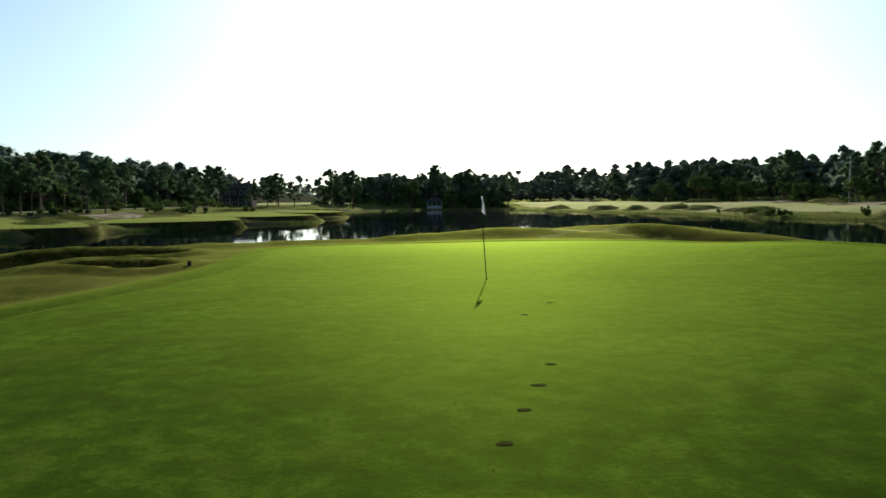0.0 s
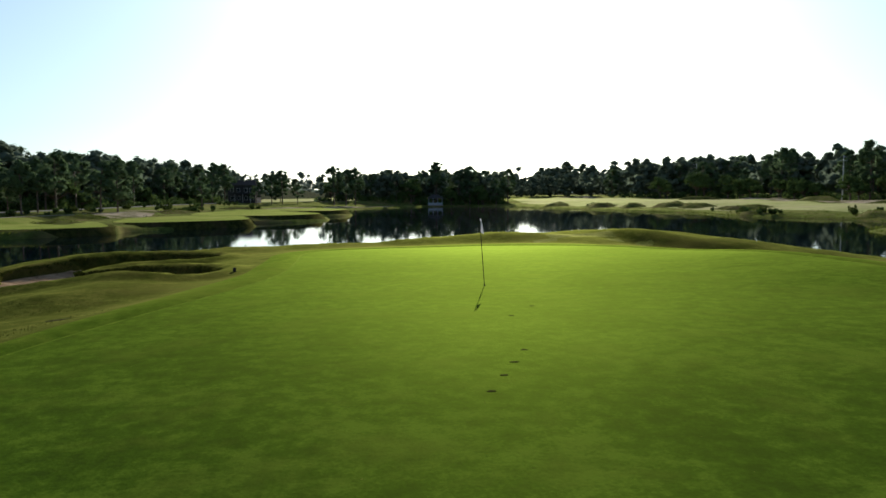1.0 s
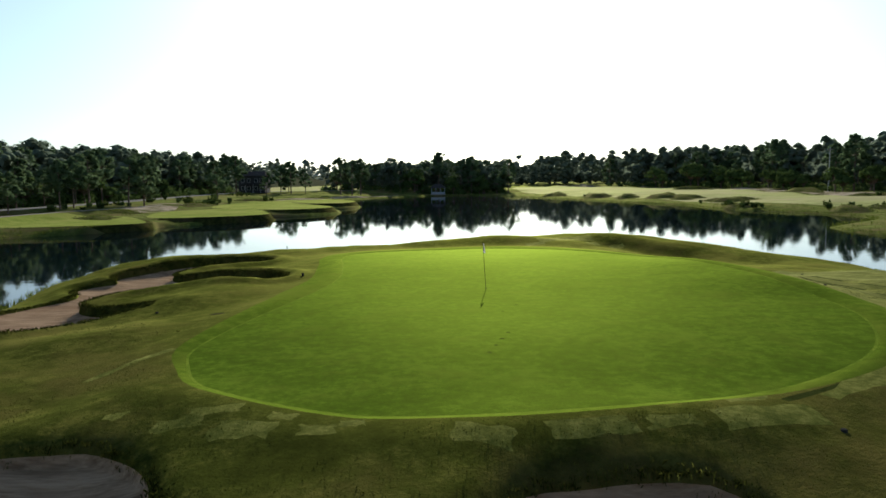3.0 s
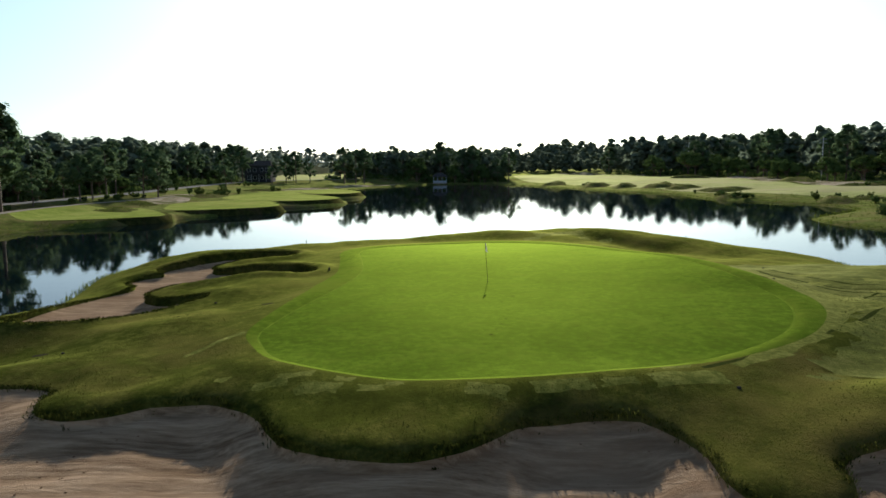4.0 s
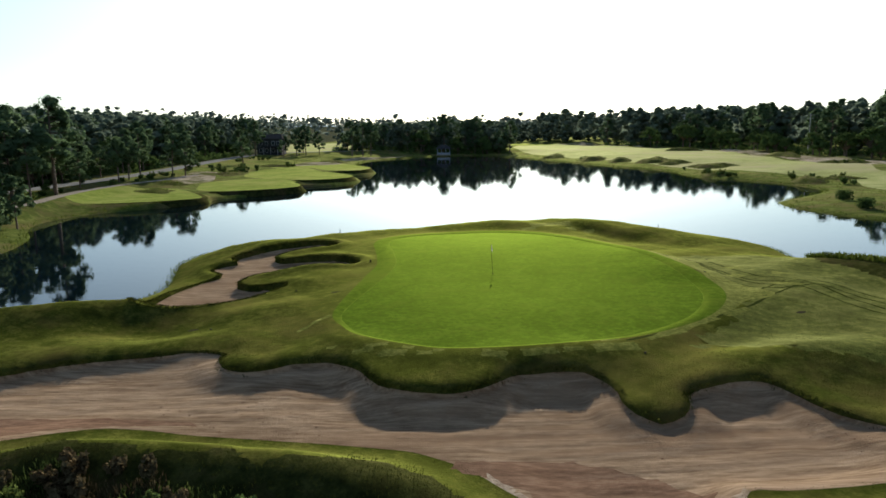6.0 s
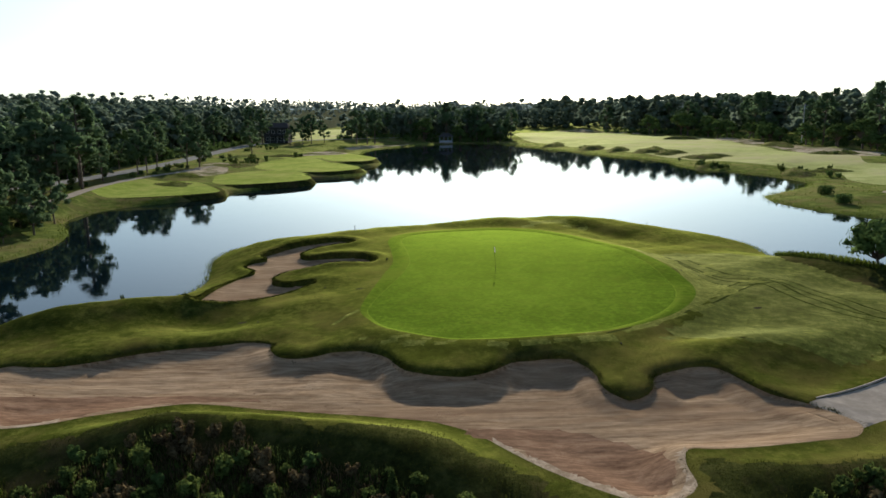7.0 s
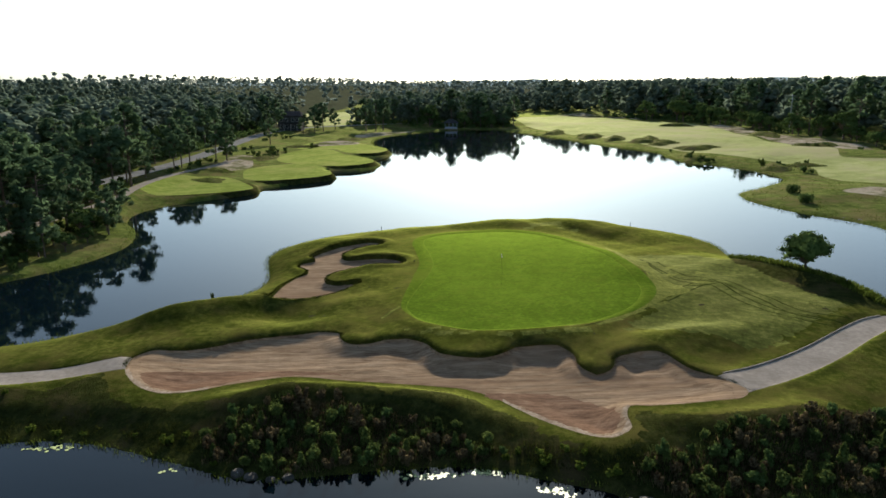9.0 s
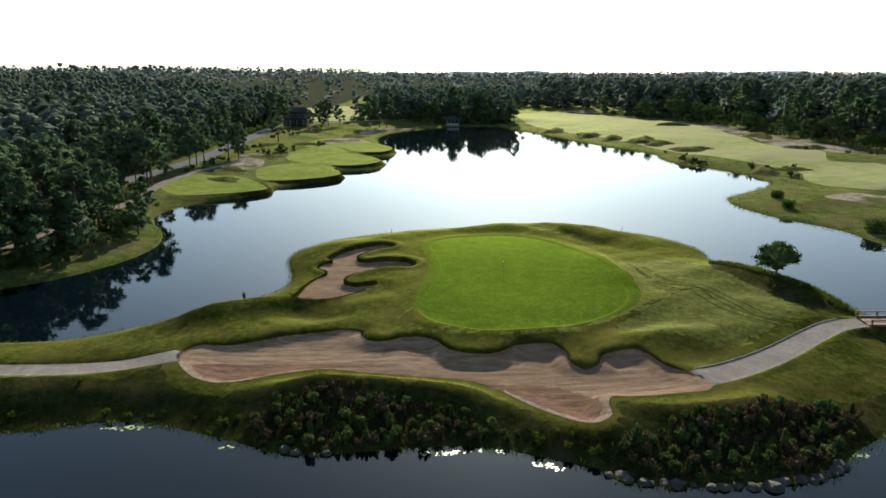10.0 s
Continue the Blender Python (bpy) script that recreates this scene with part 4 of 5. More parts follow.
for _ in range(6000):
    if len(spots) > 285:
        break
    u = rng.uniform()
    if u < 0.52:
        x, y = rng.uniform(-150, -84), rng.uniform(15, 262)
    elif u < 0.72:
        x, y = rng.uniform(-55, 60), rng.uniform(286, 345)
        if x > 28 and y < 330 + (x - 28) * 2 or y < 290:
            continue
    else:
        y = rng.uniform(110, 350)
        x = np.interp(y, [110, 160, 200, 260, 300, 350], [138, 135, 131, 124, 108, 82]) + rng.uniform(0, 60)
    if any((x - a) ** 2 + (y - b) ** 2 < 12 for _, a, b, _ in spots):
        continue
    spots.append((int(rng.integers(0, 5)), x, y, rng.uniform(0.72, 1.0) if x < 60 else rng.uniform(0.95, 1.3)))
pos = np.array([(x, y) for _, x, y, _ in spots])
zz = far_height(pos)
first = set()
TALL = (15, 16, 14, 17, 12)
for (k, x, y, s), z in zip(spots, zz):
    if -y * 0.68 < x < -50:
        s = max(0.4, min(s, (4.6 + np.interp(x / y, [-0.64, -0.3], [0.068, 0.046]) * math.hypot(x, y) - z) / TALL[k]))
    m = pose(x, y, z - 0.1, 0, 0, rng.uniform(0, 360)) @ Matrix.Diagonal((s, s, s, 1))
    if k not in first:
        first.add(k)
        PINES[k].matrix_basis = m
    else:
        t = copy_thing(PINES[k], m)
        t.matrix_basis = m
edge = []
for i in range(70):
    u = rng.uniform()
    if u < 0.4:
        edge.append((rng.uniform(-92, -84), rng.uniform(25, 250)))
    elif u < 0.65:
        edge.append((rng.uniform(-50, 20), rng.uniform(288, 296)))
    else:
        y = rng.uniform(120, 330)
        edge.append((np.interp(y, [110, 160, 200, 260, 300, 350], [134, 131, 127, 120, 104, 78]) + rng.uniform(-3, 3), y))
low = [(-61.5, 27), (-63, 31.5), (-59.5, 33.5), (-57.5, 36.5), (-60.5, 39), (-57, 41.5), (-59.5, 45), (-62.5, 43), (-58, 49.5), (-61.5, 52.5), (-64, 56), (-66.5, 62), (-69, 24), (-66, 19.5), (-72, 33), (-75, 27)]
for i, ((x, y), z) in enumerate(zip(edge + low, far_height(np.array(edge + low)))):
    s = rng.uniform(0.6, 1.1) if i < len(edge) else rng.uniform(0.28, 0.5)
    m = pose(x, y, z - 0.1, 0, 0, rng.uniform(0, 360)) @ Matrix.Diagonal((s, s, s * 0.9, 1))
    t = OAKS[i] if i < 3 else copy_thing(OAKS[i % 3], m)
    t.matrix_basis = m


def wood_tree(seed, clumps, cards, size):
    """A tree of unit height for woods seen from afar: a crown of leafy clumps."""
    rng = np.random.default_rng(seed)
    cs, rs = [], []
    for i in range(clumps):
        k = (i + rng.uniform(0, 1)) / clumps
        a, u = rng.uniform(0, 6.2832), 0.27 * math.sin(math.pi * (0.2 + 0.76 * k)) * rng.uniform(0.3, 1.0)
        cs.append((math.cos(a) * u, math.sin(a) * u, 0.12 + 0.82 * k))
        rs.append(rng.uniform(0.075, 0.125))
    return stack([hearts(rng, cs, np.array(rs) * 0.8, 0.85), leaf_cards(rng, cs, np.array(rs) * 1.1, cards, size, 0.85, (0, 0, 0.5))])


def woods(name, xy, heights, fn, seed, clumps, cards, size, mat, label):
    """Many distant trees as one piece of stuff."""
    shapes = [wood_tree(seed + i, clumps, cards, size) for i in range(7)]
    pieces = []
    r = np.random.default_rng(seed)
    for (x, y), h, z in zip(xy, heights, fn(xy)):
        lv, lf = shapes[int(r.integers(0, 7))]
        a, w = r.uniform(0, 6.2832), r.uniform(0.9, 1.35)
        rot = np.array([[math.cos(a), -math.sin(a), 0], [math.sin(a), math.cos(a), 0], [0, 0, 1]])
        pieces.append(((lv * (h * w, h * w, h)) @ rot.T + (x, y, z), lf))
    lv, lf = stack(pieces)
    tagged(mesh_object(name, lv, lf, mat, smooth=True), label, "woods", kind="stuff")


def scatter(n, x0, x1, y0, y1, keep, seed):
    r = np.random.default_rng(seed)
    p = np.column_stack([r.uniform(x0, x1, n), r.uniform(y0, y1, n)])
    return p[keep(p)]




def east_edge(p):
    return np.interp(p[:, 1], [60, 110, 160, 200, 260, 300, 350, 400], [150, 142, 139, 136, 130, 114, 90, 60])


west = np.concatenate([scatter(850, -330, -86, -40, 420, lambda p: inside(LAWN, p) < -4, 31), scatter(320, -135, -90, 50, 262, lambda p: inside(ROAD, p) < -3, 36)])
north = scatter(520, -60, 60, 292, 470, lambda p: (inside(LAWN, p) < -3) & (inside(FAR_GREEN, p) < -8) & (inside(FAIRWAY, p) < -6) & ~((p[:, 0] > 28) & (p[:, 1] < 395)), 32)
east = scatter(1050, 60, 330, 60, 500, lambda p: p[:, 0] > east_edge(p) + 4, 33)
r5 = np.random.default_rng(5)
woods("west_woods", west, r5.uniform(11, 16, len(west)), far_height, 41, 13, 9, 0.055, M_HAZED_WOODS, "dense dark pine woods on the rise beyond the road")
woods("north_woods", north, r5.uniform(10, 14, len(north)), far_height, 43, 13, 9, 0.055, M_HAZED_WOODS, "pine woods behind the head of the lake")
woods("east_woods", east, r5.uniform(15, 21, len(east)), far_height, 47, 13, 9, 0.055, M_HAZED_WOODS, "tall pine woods beyond the fairway")
# Farthest canopy, in the palest foliage colour with haze painted in.
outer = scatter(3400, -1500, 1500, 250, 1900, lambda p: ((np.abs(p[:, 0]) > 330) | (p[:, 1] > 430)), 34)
woods("distant_woods", outer, r5.uniform(15, 21, len(outer)), far_height, 51, 5, 4, 0.1, M_HAZED_DISTANT, "woodland canopy to the horizon, haze painted into its pale colour")

# the last line of woods, far beyond the rest, haze painted as glow
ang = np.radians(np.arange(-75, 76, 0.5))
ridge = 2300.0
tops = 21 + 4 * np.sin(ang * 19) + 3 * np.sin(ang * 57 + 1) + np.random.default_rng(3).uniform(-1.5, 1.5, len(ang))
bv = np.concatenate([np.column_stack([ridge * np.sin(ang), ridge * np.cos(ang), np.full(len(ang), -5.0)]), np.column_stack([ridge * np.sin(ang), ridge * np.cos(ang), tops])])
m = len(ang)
tagged(mesh_object("backdrop", bv, [(i, i + 1, m + i + 1, m + i) for i in range(m - 1)], M_BACKDROP), "wooded ridge on the horizon with haze put into its pale blue glow", "distance", kind="structure")

# low growth along the wood's edge
r6 = np.random.default_rng(61)
under = [(r6.uniform(-96, -84), r6.uniform(15, 262)) for _ in range(330)] + [(r6.uniform(-125, -94), r6.uniform(60, 262)) for _ in range(330)] + [(r6.uniform(-55, 26), r6.uniform(289, 300)) for _ in range(130)]
for _ in range(260):
    y = r6.uniform(90, 345)
    under.append((np.interp(y, [60, 110, 160, 200, 260, 300, 350], [146, 138, 135, 131, 124, 108, 82]) + r6.uniform(-3, 8), y))
under = np.array(under)
size = r6.uniform(0.8, 2.2, len(under))
lv, lf = leaf_cards(r6, np.column_stack([under, far_height(under) + size * 0.7]), size, 46, 0.42, 0.9)
tagged(mesh_object("undergrowth", lv, lf, M_LEAF), "dark shrubby undergrowth along the wood's edge", "undergrowth", kind="stuff")


# ---- flag ----
def lift(x, y):
    return float(island_height(np.array([[x, y]], float))[0])


def drape(name, outline, mat, label, category, raise_by=0.02, step=0.3, fn=None, kind="structure"):
    """A thin sheet of turf laid over the ground inside an outline."""
    lo, hi = outline.min(0), outline.max(0)
    g = hexgrid(lo[0], hi[0], lo[1], hi[1], step, 9)
    g = g[inside(outline, g) > step * 0.3]
    allp = np.concatenate([outline, g])
    n = len(outline)
    v, _, f, _, _, _ = delaunay_2d_cdt([Vector(p) for p in allp.tolist()], [(i, (i + 1) % n) for i in range(n)], [], 1, 1e-5)
    v = np.array([tuple(p) for p in v])
    z = (fn or island_height)(v) + raise_by * smooth(inside(outline, v), 0.0, 0.08) + 0.006
    return tagged(mesh_object(name, np.column_stack([v, z]), np.array([t for t in f if len(t) == 3]), mat, smooth=True), label, category, kind=kind)


cup = Vector((1.15, 18.4, lift(1.15, 18.4)))
flagstick = tagged(new("flagstick"), "thin dark flagstick with a limp white flag standing in the cup", "flagstick")
flagstick.location = cup
part("pole", rod((0, 0, -0.1), (-0.16, 0.0, 2.25), 0.013, 0.011), M_BLACK, flagstick)
fv, ff = [], []
for i in range(9):
    for j in range(9):
        u, w = i / 8, j / 8
        fv.append((-0.15 + 0.012 * w + 0.085 * u + 0.03 * math.sin(6 * u + 2 * w), 0.06 * math.sin(7 * u + w) * (0.3 + u), 2.22 - 0.32 * w - 0.16 * u * (1 + 0.4 * w)))
for i in range(8):
    for j in range(8):
        ff.append((i * 9 + j, i * 9 + 9 + j, i * 9 + 10 + j, i * 9 + 1 + j))
mesh_object("flag", fv, ff, M_WHITE, flagstick, "limp white cloth flag", smooth=True)
part("cup", rod((0, 0, -0.08), (0, 0, 0.004), 0.06, 0.06, 16), M_BLACK, flagstick, "dark hole cup liner")

# ---- grass, shrubs and rocks of the island ----
def tufts(name, xy, z, height, spread, blades, mat, label, seed, droop=0.3):
    """Many grass blades as one piece of stuff."""
    g = np.random.default_rng(seed)
    n = len(xy) * blades
    base = np.repeat(np.column_stack([xy, z]), blades, axis=0) + np.column_stack([g.normal(0, spread, (n, 2)), np.zeros(n)])
    h = np.repeat(height, blades) * g.uniform(0.6, 1.25, n)
    a = g.uniform(0, 6.2832, n)
    d = np.column_stack([np.cos(a), np.sin(a), np.zeros(n)])
    side = np.column_stack([-np.sin(a), np.cos(a), np.zeros(n)]) * (0.06 * h + 0.006)[:, None]
    bend = g.uniform(0.1, 1.0, n)[:, None] * droop
    up = np.array([0, 0, 1.0])
    m = base + h[:, None] * (0.6 * up + 0.35 * bend * d)
    tip = base + h[:, None] * (up * (1 - 0.35 * bend) + bend * d)
    low = base - np.array([0, 0, 0.03])
    v = np.stack([low - side, low + side, m + side * 0.7, tip, m - side * 0.7], 1).reshape(-1, 3)
    f = np.arange(5 * n).reshape(-1, 5)
    return tagged(mesh_object(name, v, f, mat), label, "grass", kind="stuff")


def lip_points(poly, gap, keep, seed):
    g = np.random.default_rng(seed)
    p = np.concatenate([poly + (np.roll(poly, -1, axis=0) - poly) * k for k in np.arange(0, 1, gap)])
    p = p + g.normal(0, 0.07, p.shape)
    return p[keep(p)]


lips = np.concatenate([lip_points(offset(FRONT_BUNKER, 0.06), 0.14, lambda p: p[:, 0] > -31, 1), lip_points(offset(LEFT_BUNKER, 0.05), 0.16, lambda p: p[:, 0] < 0, 2)])
tufts("lip_grass", lips, island_height(lips) - 0.02, np.where((rim_height(lips)[1] > 0.5) & (lips[:, 1] < 6), 0.08 + 0.07 * ripple(lips, 0.7, 2), np.where(lips[:, 1] > 6, 0.12, 0.04)), 0.09, 8, M_RANK, "ragged grass fringe hanging over the bunker lips", 3, 0.9)
shoulder = hexgrid(-16, 17, -8, 3, 0.3, 12)
sd = inside(FRONT_BUNKER, shoulder)
shoulder = shoulder[(sd < -0.1) & (sd > -2.6) & (inside(COLLAR, shoulder) < -0.2) & (inside(PATH_EAST, shoulder) < -0.3)]
tufts("shoulder_grass", shoulder, island_height(shoulder), np.random.default_rng(15).uniform(0.012, 0.032, len(shoulder)), 0.14, 5, M_RANK, "unmown grass on the shoulder above the bunker", 4, 0.8)
shore = lip_points(ISLAND, 0.25, lambda p: p[:, 0] > -60, 5)
tufts("shore_grass", shore, np.maximum(island_height(shore), 0), np.random.default_rng(6).uniform(0.1, 0.3, len(shore)), 0.25, 7, M_BLADE, "tall uneven grass along the island shore", 7, 0.5)
RIDGE = curve([(30.0, 27.5), (32.5, 24.8), (35.2, 21), (37.6, 16), (38.6, 11), (38.8, 8.2), (37.4, 8.2), (36.0, 11.5), (34.4, 16.5), (31.8, 21), (29.4, 25)], step=1)
reed = hexgrid(29, 41, 7, 30, 0.26, 14)
reed = reed[inside(RIDGE, reed) > 0]
tufts("bank_reeds", reed, island_height(reed), np.random.default_rng(8).uniform(0.25, 0.62, len(reed)), 0.12, 6, M_BLADE, "tall rank grass on the bank by the bridge", 9, 0.4)
coarse_turf = hexgrid(-36, 36, -5, 17, 0.4, 41)
coarse_turf = coarse_turf[(inside(FRONT_BUNKER, coarse_turf) < -0.3) & (inside(COLLAR, coarse_turf) < -0.3) & (inside(ISLAND, coarse_turf) > 0.6) & (inside(PATH_EAST, coarse_turf) < -0.3) & (inside(PATH_WEST, coarse_turf) < -0.3) & (inside(LEFT_BUNKER, coarse_turf) < -0.3)]
coarse_turf = coarse_turf[ripple(coarse_turf, 0.9, 4) + 0.5 * ripple(coarse_turf, 2.6, 1) > -0.1]
tufts("rough_tufts", coarse_turf, island_height(coarse_turf), np.random.default_rng(42).uniform(0.015, 0.045, len(coarse_turf)), 0.13, 6, M_RANK, "small uneven tufts in the rough grass", 43, 0.9)
rank = hexgrid(-60, 34, -19, -8, 0.34, 33)
rank = rank[(island_sort(rank) == 10 + len(TRACKS) + len(PATCHES)) & (inside(ISLAND, rank) > 0.2)]
tufts("rank_grass", rank, island_height(rank), np.random.default_rng(35).uniform(0.03, 0.09, len(rank)), 0.2, 9, M_RANK, "dull unmown grass on the slope above the pond", 36, 0.7)


def shrub(name, seed, h, mat, label, group):
    """A low bush: woody stems and upright leaf sprays."""
    g = np.random.default_rng(seed)
    root = tagged(new(name), label, "shrub", group)
    pieces, cs, rs = [], [], []
    for i in range(9):
        a, u = g.uniform(0, 6.28), g.uniform(0.1, 0.55)
        tip = np.array([math.cos(a) * u * h, math.sin(a) * u * h, h * g.uniform(0.45, 0.95)])
        pieces.append(stem([(0, 0, -0.1), tip * (0.5, 0.5, 0.6), tip], [0.02, 0.014, 0.006], 4))
        cs += [tip, tip * (0.8, 0.8, 0.65)]
        rs += [h * g.uniform(0.14, 0.24), h * g.uniform(0.16, 0.28)]
    sv, sf = stack(pieces)
    mesh_object("stems", sv, sf, M_DRY, root)
    lv, lf = leaf_cards(g, cs, rs, 24, 0.085 * h + 0.03, 1.2)
    mesh_object("leaves", lv, lf, mat, root)
    return root


def sapling(name, seed, h, label, group):
    """A young pine: upright leader with whorls of needles."""
    g = np.random.default_rng(seed)
    root = tagged(new(name), label, "young pine", group)
    sv, sf = stem([(0, 0, -0.1), (0.02, 0, h * 0.5), (0, 0.02, h)], [0.03, 0.02, 0.008], 5)
    mesh_object("stem", sv, sf, M_DRY, root)
    cs, rs = [], []
    for k in np.linspace(0.15, 1.0, 10):
        for a in np.arange(3) * 2.1 + g.uniform(0, 6):
            u = 0.26 * h * (1.05 - k)
            cs.append((math.cos(a) * u, math.sin(a) * u, h * k))
            rs.append(h * (0.06 + 0.07 * (1 - k)))
    lv, lf = leaf_cards(g, cs, rs, 18, 0.09 * h, 1.5)
    mesh_object("needles", lv, lf, M_SHRUB, root)
    return root


def plant(kinds, xy, fn, lo, hi, seed, sink=0.03):
    g = np.random.default_rng(seed)
    for i, ((x, y), z) in enumerate(zip(xy, fn(np.asarray(xy, float)))):
        s = g.uniform(lo, hi)
        m = pose(x, y, max(z, 0) - sink, 0, 0, g.uniform(0, 360)) @ Matrix.Diagonal((s, s, s * g.uniform(0.8, 1.2), 1))
        k = kinds[i % len(kinds)]
        t = k if i < len(kinds) else copy_thing(k, m)
        t.matrix_basis = m


def spread_in(poly, n, gap, seed):
    g = np.random.default_rng(seed)
    lo, hi = poly.min(0), poly.max(0)
    out = []
    c = g.uniform(lo, hi, (n * 12, 2))
    for p in c[inside(poly, c) > 0]:
        if len(out) < n and all((p[0] - q[0]) ** 2 + (p[1] - q[1]) ** 2 > gap * gap for q in out):
            out.append(p)
    return np.array(out)


BANK_A = curve([(-21, -14.6), (-18.2, -12.6), (-13.9, -12.2), (-9, -13.2), (-3.4, -15), (-1.5, -17), (-5.8, -17.6), (-13, -18.4), (-17, -18.5), (-20.5, -16.9)], step=1)
BANK_B = curve([(7.2, -18.4), (9.4, -17.2), (13, -16.2), (19.1, -14.8), (24.6, -13.6), (26.4, -14.8), (21.5, -19.3), (19, -21.2), (12.9, -22.2), (7.6, -21.6), (5.8, -20)], step=1)
BANK_C = curve([(-3, -14.5), (2, -16.8), (6.5, -18), (6, -20.8), (1, -18.6), (-3, -17.4)], step=1)
BANK_D = curve([(-46, -13.6), (-36, -12.4), (-28, -12.8), (-21, -13.6), (-20.5, -17), (-27, -14.9), (-33, -14.2), (-40, -16), (-46, -16.4)], step=1)
dark = [shrub("shrub", s, 1.0, m, lab, "shrubs on the pond bank") for s, m, lab in ((1, M_SHRUB, "dark green low shrub on the pond bank"), (2, M_DRY, "brown dry heathy shrub on the pond bank"), (3, M_SHRUB, "dark green low shrub on the pond bank"), (4, M_DRY, "brown dry heathy shrub on the pond bank"), (5, M_LEAF, "dense leafy shrub on the pond bank"))]
plant(dark, np.concatenate([spread_in(BANK_A, 80, 0.9, 1), spread_in(BANK_B, 95, 0.9, 2)]), island_height, 0.45, 1.0, 5)
saps = [sapling("young_pine", s, 1.5, "upright young pine with bright needle tips among shrubs", "young pines on the pond bank") for s in (1, 2, 3)]
plant(saps, np.concatenate([spread_in(BANK_A, 12, 1.5, 3), spread_in(BANK_B, 12, 1.5, 4)]), island_height, 0.45, 0.8, 6)
weeds = [shrub("waterside_weed", s, 0.6, M_BLADE, "low bright green waterside weed", "weeds along the pond edge") for s in (31, 32)]
edge_line = curve([(-45, -15.2), (-38, -14.4), (-33, -13.4), (-27, -14), (-22, -16.2), (-19, -17.8)], False, 1.2)
edge_line2 = curve([(-1, -17), (2, -18.2), (5, -19.3)], False, 0.8)
plant(weeds, np.concatenate([edge_line[::2] + np.random.default_rng(3).normal(0, 0.9, edge_line[::2].shape), edge_line2 + np.random.default_rng(5).normal(0, 0.4, edge_line2.shape)]), island_height, 0.5, 1.2, 7)


for k, (p, mt, lo, hi, lab) in enumerate(((BANK_A, M_SHRUB, 0.12, 0.3, "dense dark green scrub growth on the pond bank"), (BANK_B, M_SHRUB, 0.12, 0.3, "dense dark green scrub growth on the pond bank"), (BANK_C, M_RANK, 0.1, 0.26, "low dark scrub growth on the pond bank"), (BANK_D, M_RANK, 0.08, 0.24, "low dark scrub growth on the pond bank"), (BANK_A, M_DRY, 0.12, 0.32, "dry brown heath stems on the pond bank"), (BANK_B, M_DRY, 0.12, 0.36, "dry brown heath stems on the pond bank"))):
    s = hexgrid(p[:, 0].min() - 2, p[:, 0].max() + 2, p[:, 1].min() - 1, p[:, 1].max() + 1, 0.3, 60 + k)
    s = s[(inside(p, s) + 1.1 * ripple(s, 0.9, k) > 0.35) & (inside(ISLAND, s) > 0.1) & (inside(FRONT_BUNKER, s) < -0.8)]
    tufts("bank_scrub", s, island_height(s), np.random.default_rng(k).uniform(lo, hi, len(s)), 0.16, 11, mt, lab, 70 + k, 0.45)


def rock(seed):
    g = np.random.default_rng(seed)
    bm = bmesh.new()
    bmesh.ops.create_icosphere(bm, subdivisions=2, radius=0.5)
    for v in bm.verts:
        v.co *= 1 + 0.35 * noise.noise(v.co * 2.2 + Vector((seed * 3.1, 0, 0)))
        v.co.z *= 0.62
    me = bpy.data.meshes.new("rock")
    bm.to_mesh(me)
    bm.free()
    me.materials.append(M_ROCK)
    return tagged(new("rock", me), "grey-brown weathered boulder at the water's edge", "rock", "boulders along the pond edge")


rocks = [rock(s) for s in range(4)]
line_r = curve([(5.4, -21.6), (7.5, -22.5), (10.2, -22.9), (13.5, -22.8), (17.2, -22.4), (20, -21.6), (21.6, -20.4)], False, 0.75)
plant(rocks, np.concatenate([line_r + np.random.default_rng(4).normal(0, 0.16, line_r.shape), [(-16.6, -18.9), (-15.4, -19.2), (-17.5, -18.6), (-14.4, -19), (62.4, 56.0), (61, 58)]]), lambda p: np.full(len(p), 0.04), 0.5, 1.3, 8, 0.0)

# lily pads
g = np.random.default_rng(15)
pv, pf = [], []
for cx, cy, n, sx in ((-6.4, -18.9, 40, 0.7), (-5.2, -18.8, 30, 0.6), (-2.9, -18.5, 26, 0.35), (-2.0, -18.6, 14, 0.3), (1.2, -20.4, 40, 0.45), (1.9, -20.8, 12, 0.3), (23.8, -18.9, 26, 0.6), (-31.3, -15.5, 16, 0.7), (-29.8, -15.4, 22, 0.5), (-21.8, -18.2, 5, 0.4)):
    for _ in range(n):
        x, y, q, a = g.normal(cx, sx), g.normal(cy, 0.16), g.uniform(0.06, 0.13), g.uniform(0, 6.28)
        z = 0.012 + g.uniform(0, 0.012)
        k = len(pv)
        pv += [(x + q * math.cos(a + i * 0.78), y + q * math.sin(a + i * 0.78), z + 0.01 * math.sin(a + 2 * i)) for i in range(8)]
        pf.append([k + i for i in range(8)])
tagged(mesh_object("lily_pads", pv, pf, M_PAD), "pale lily pads floating near the bank", "lily pads", kind="stuff")

# ---- lone tree, bushes, scrub ----
lone = tree("lone_tree", broad_shape(71, 5.6, 0.5, 70, 52, 0.17, 0.14), M_LEAF, "small round broadleaf tree on the grassy bank")
lone.location = (34.8, 18.9, lift(34.8, 18.9) - 0.05)
clipped = []
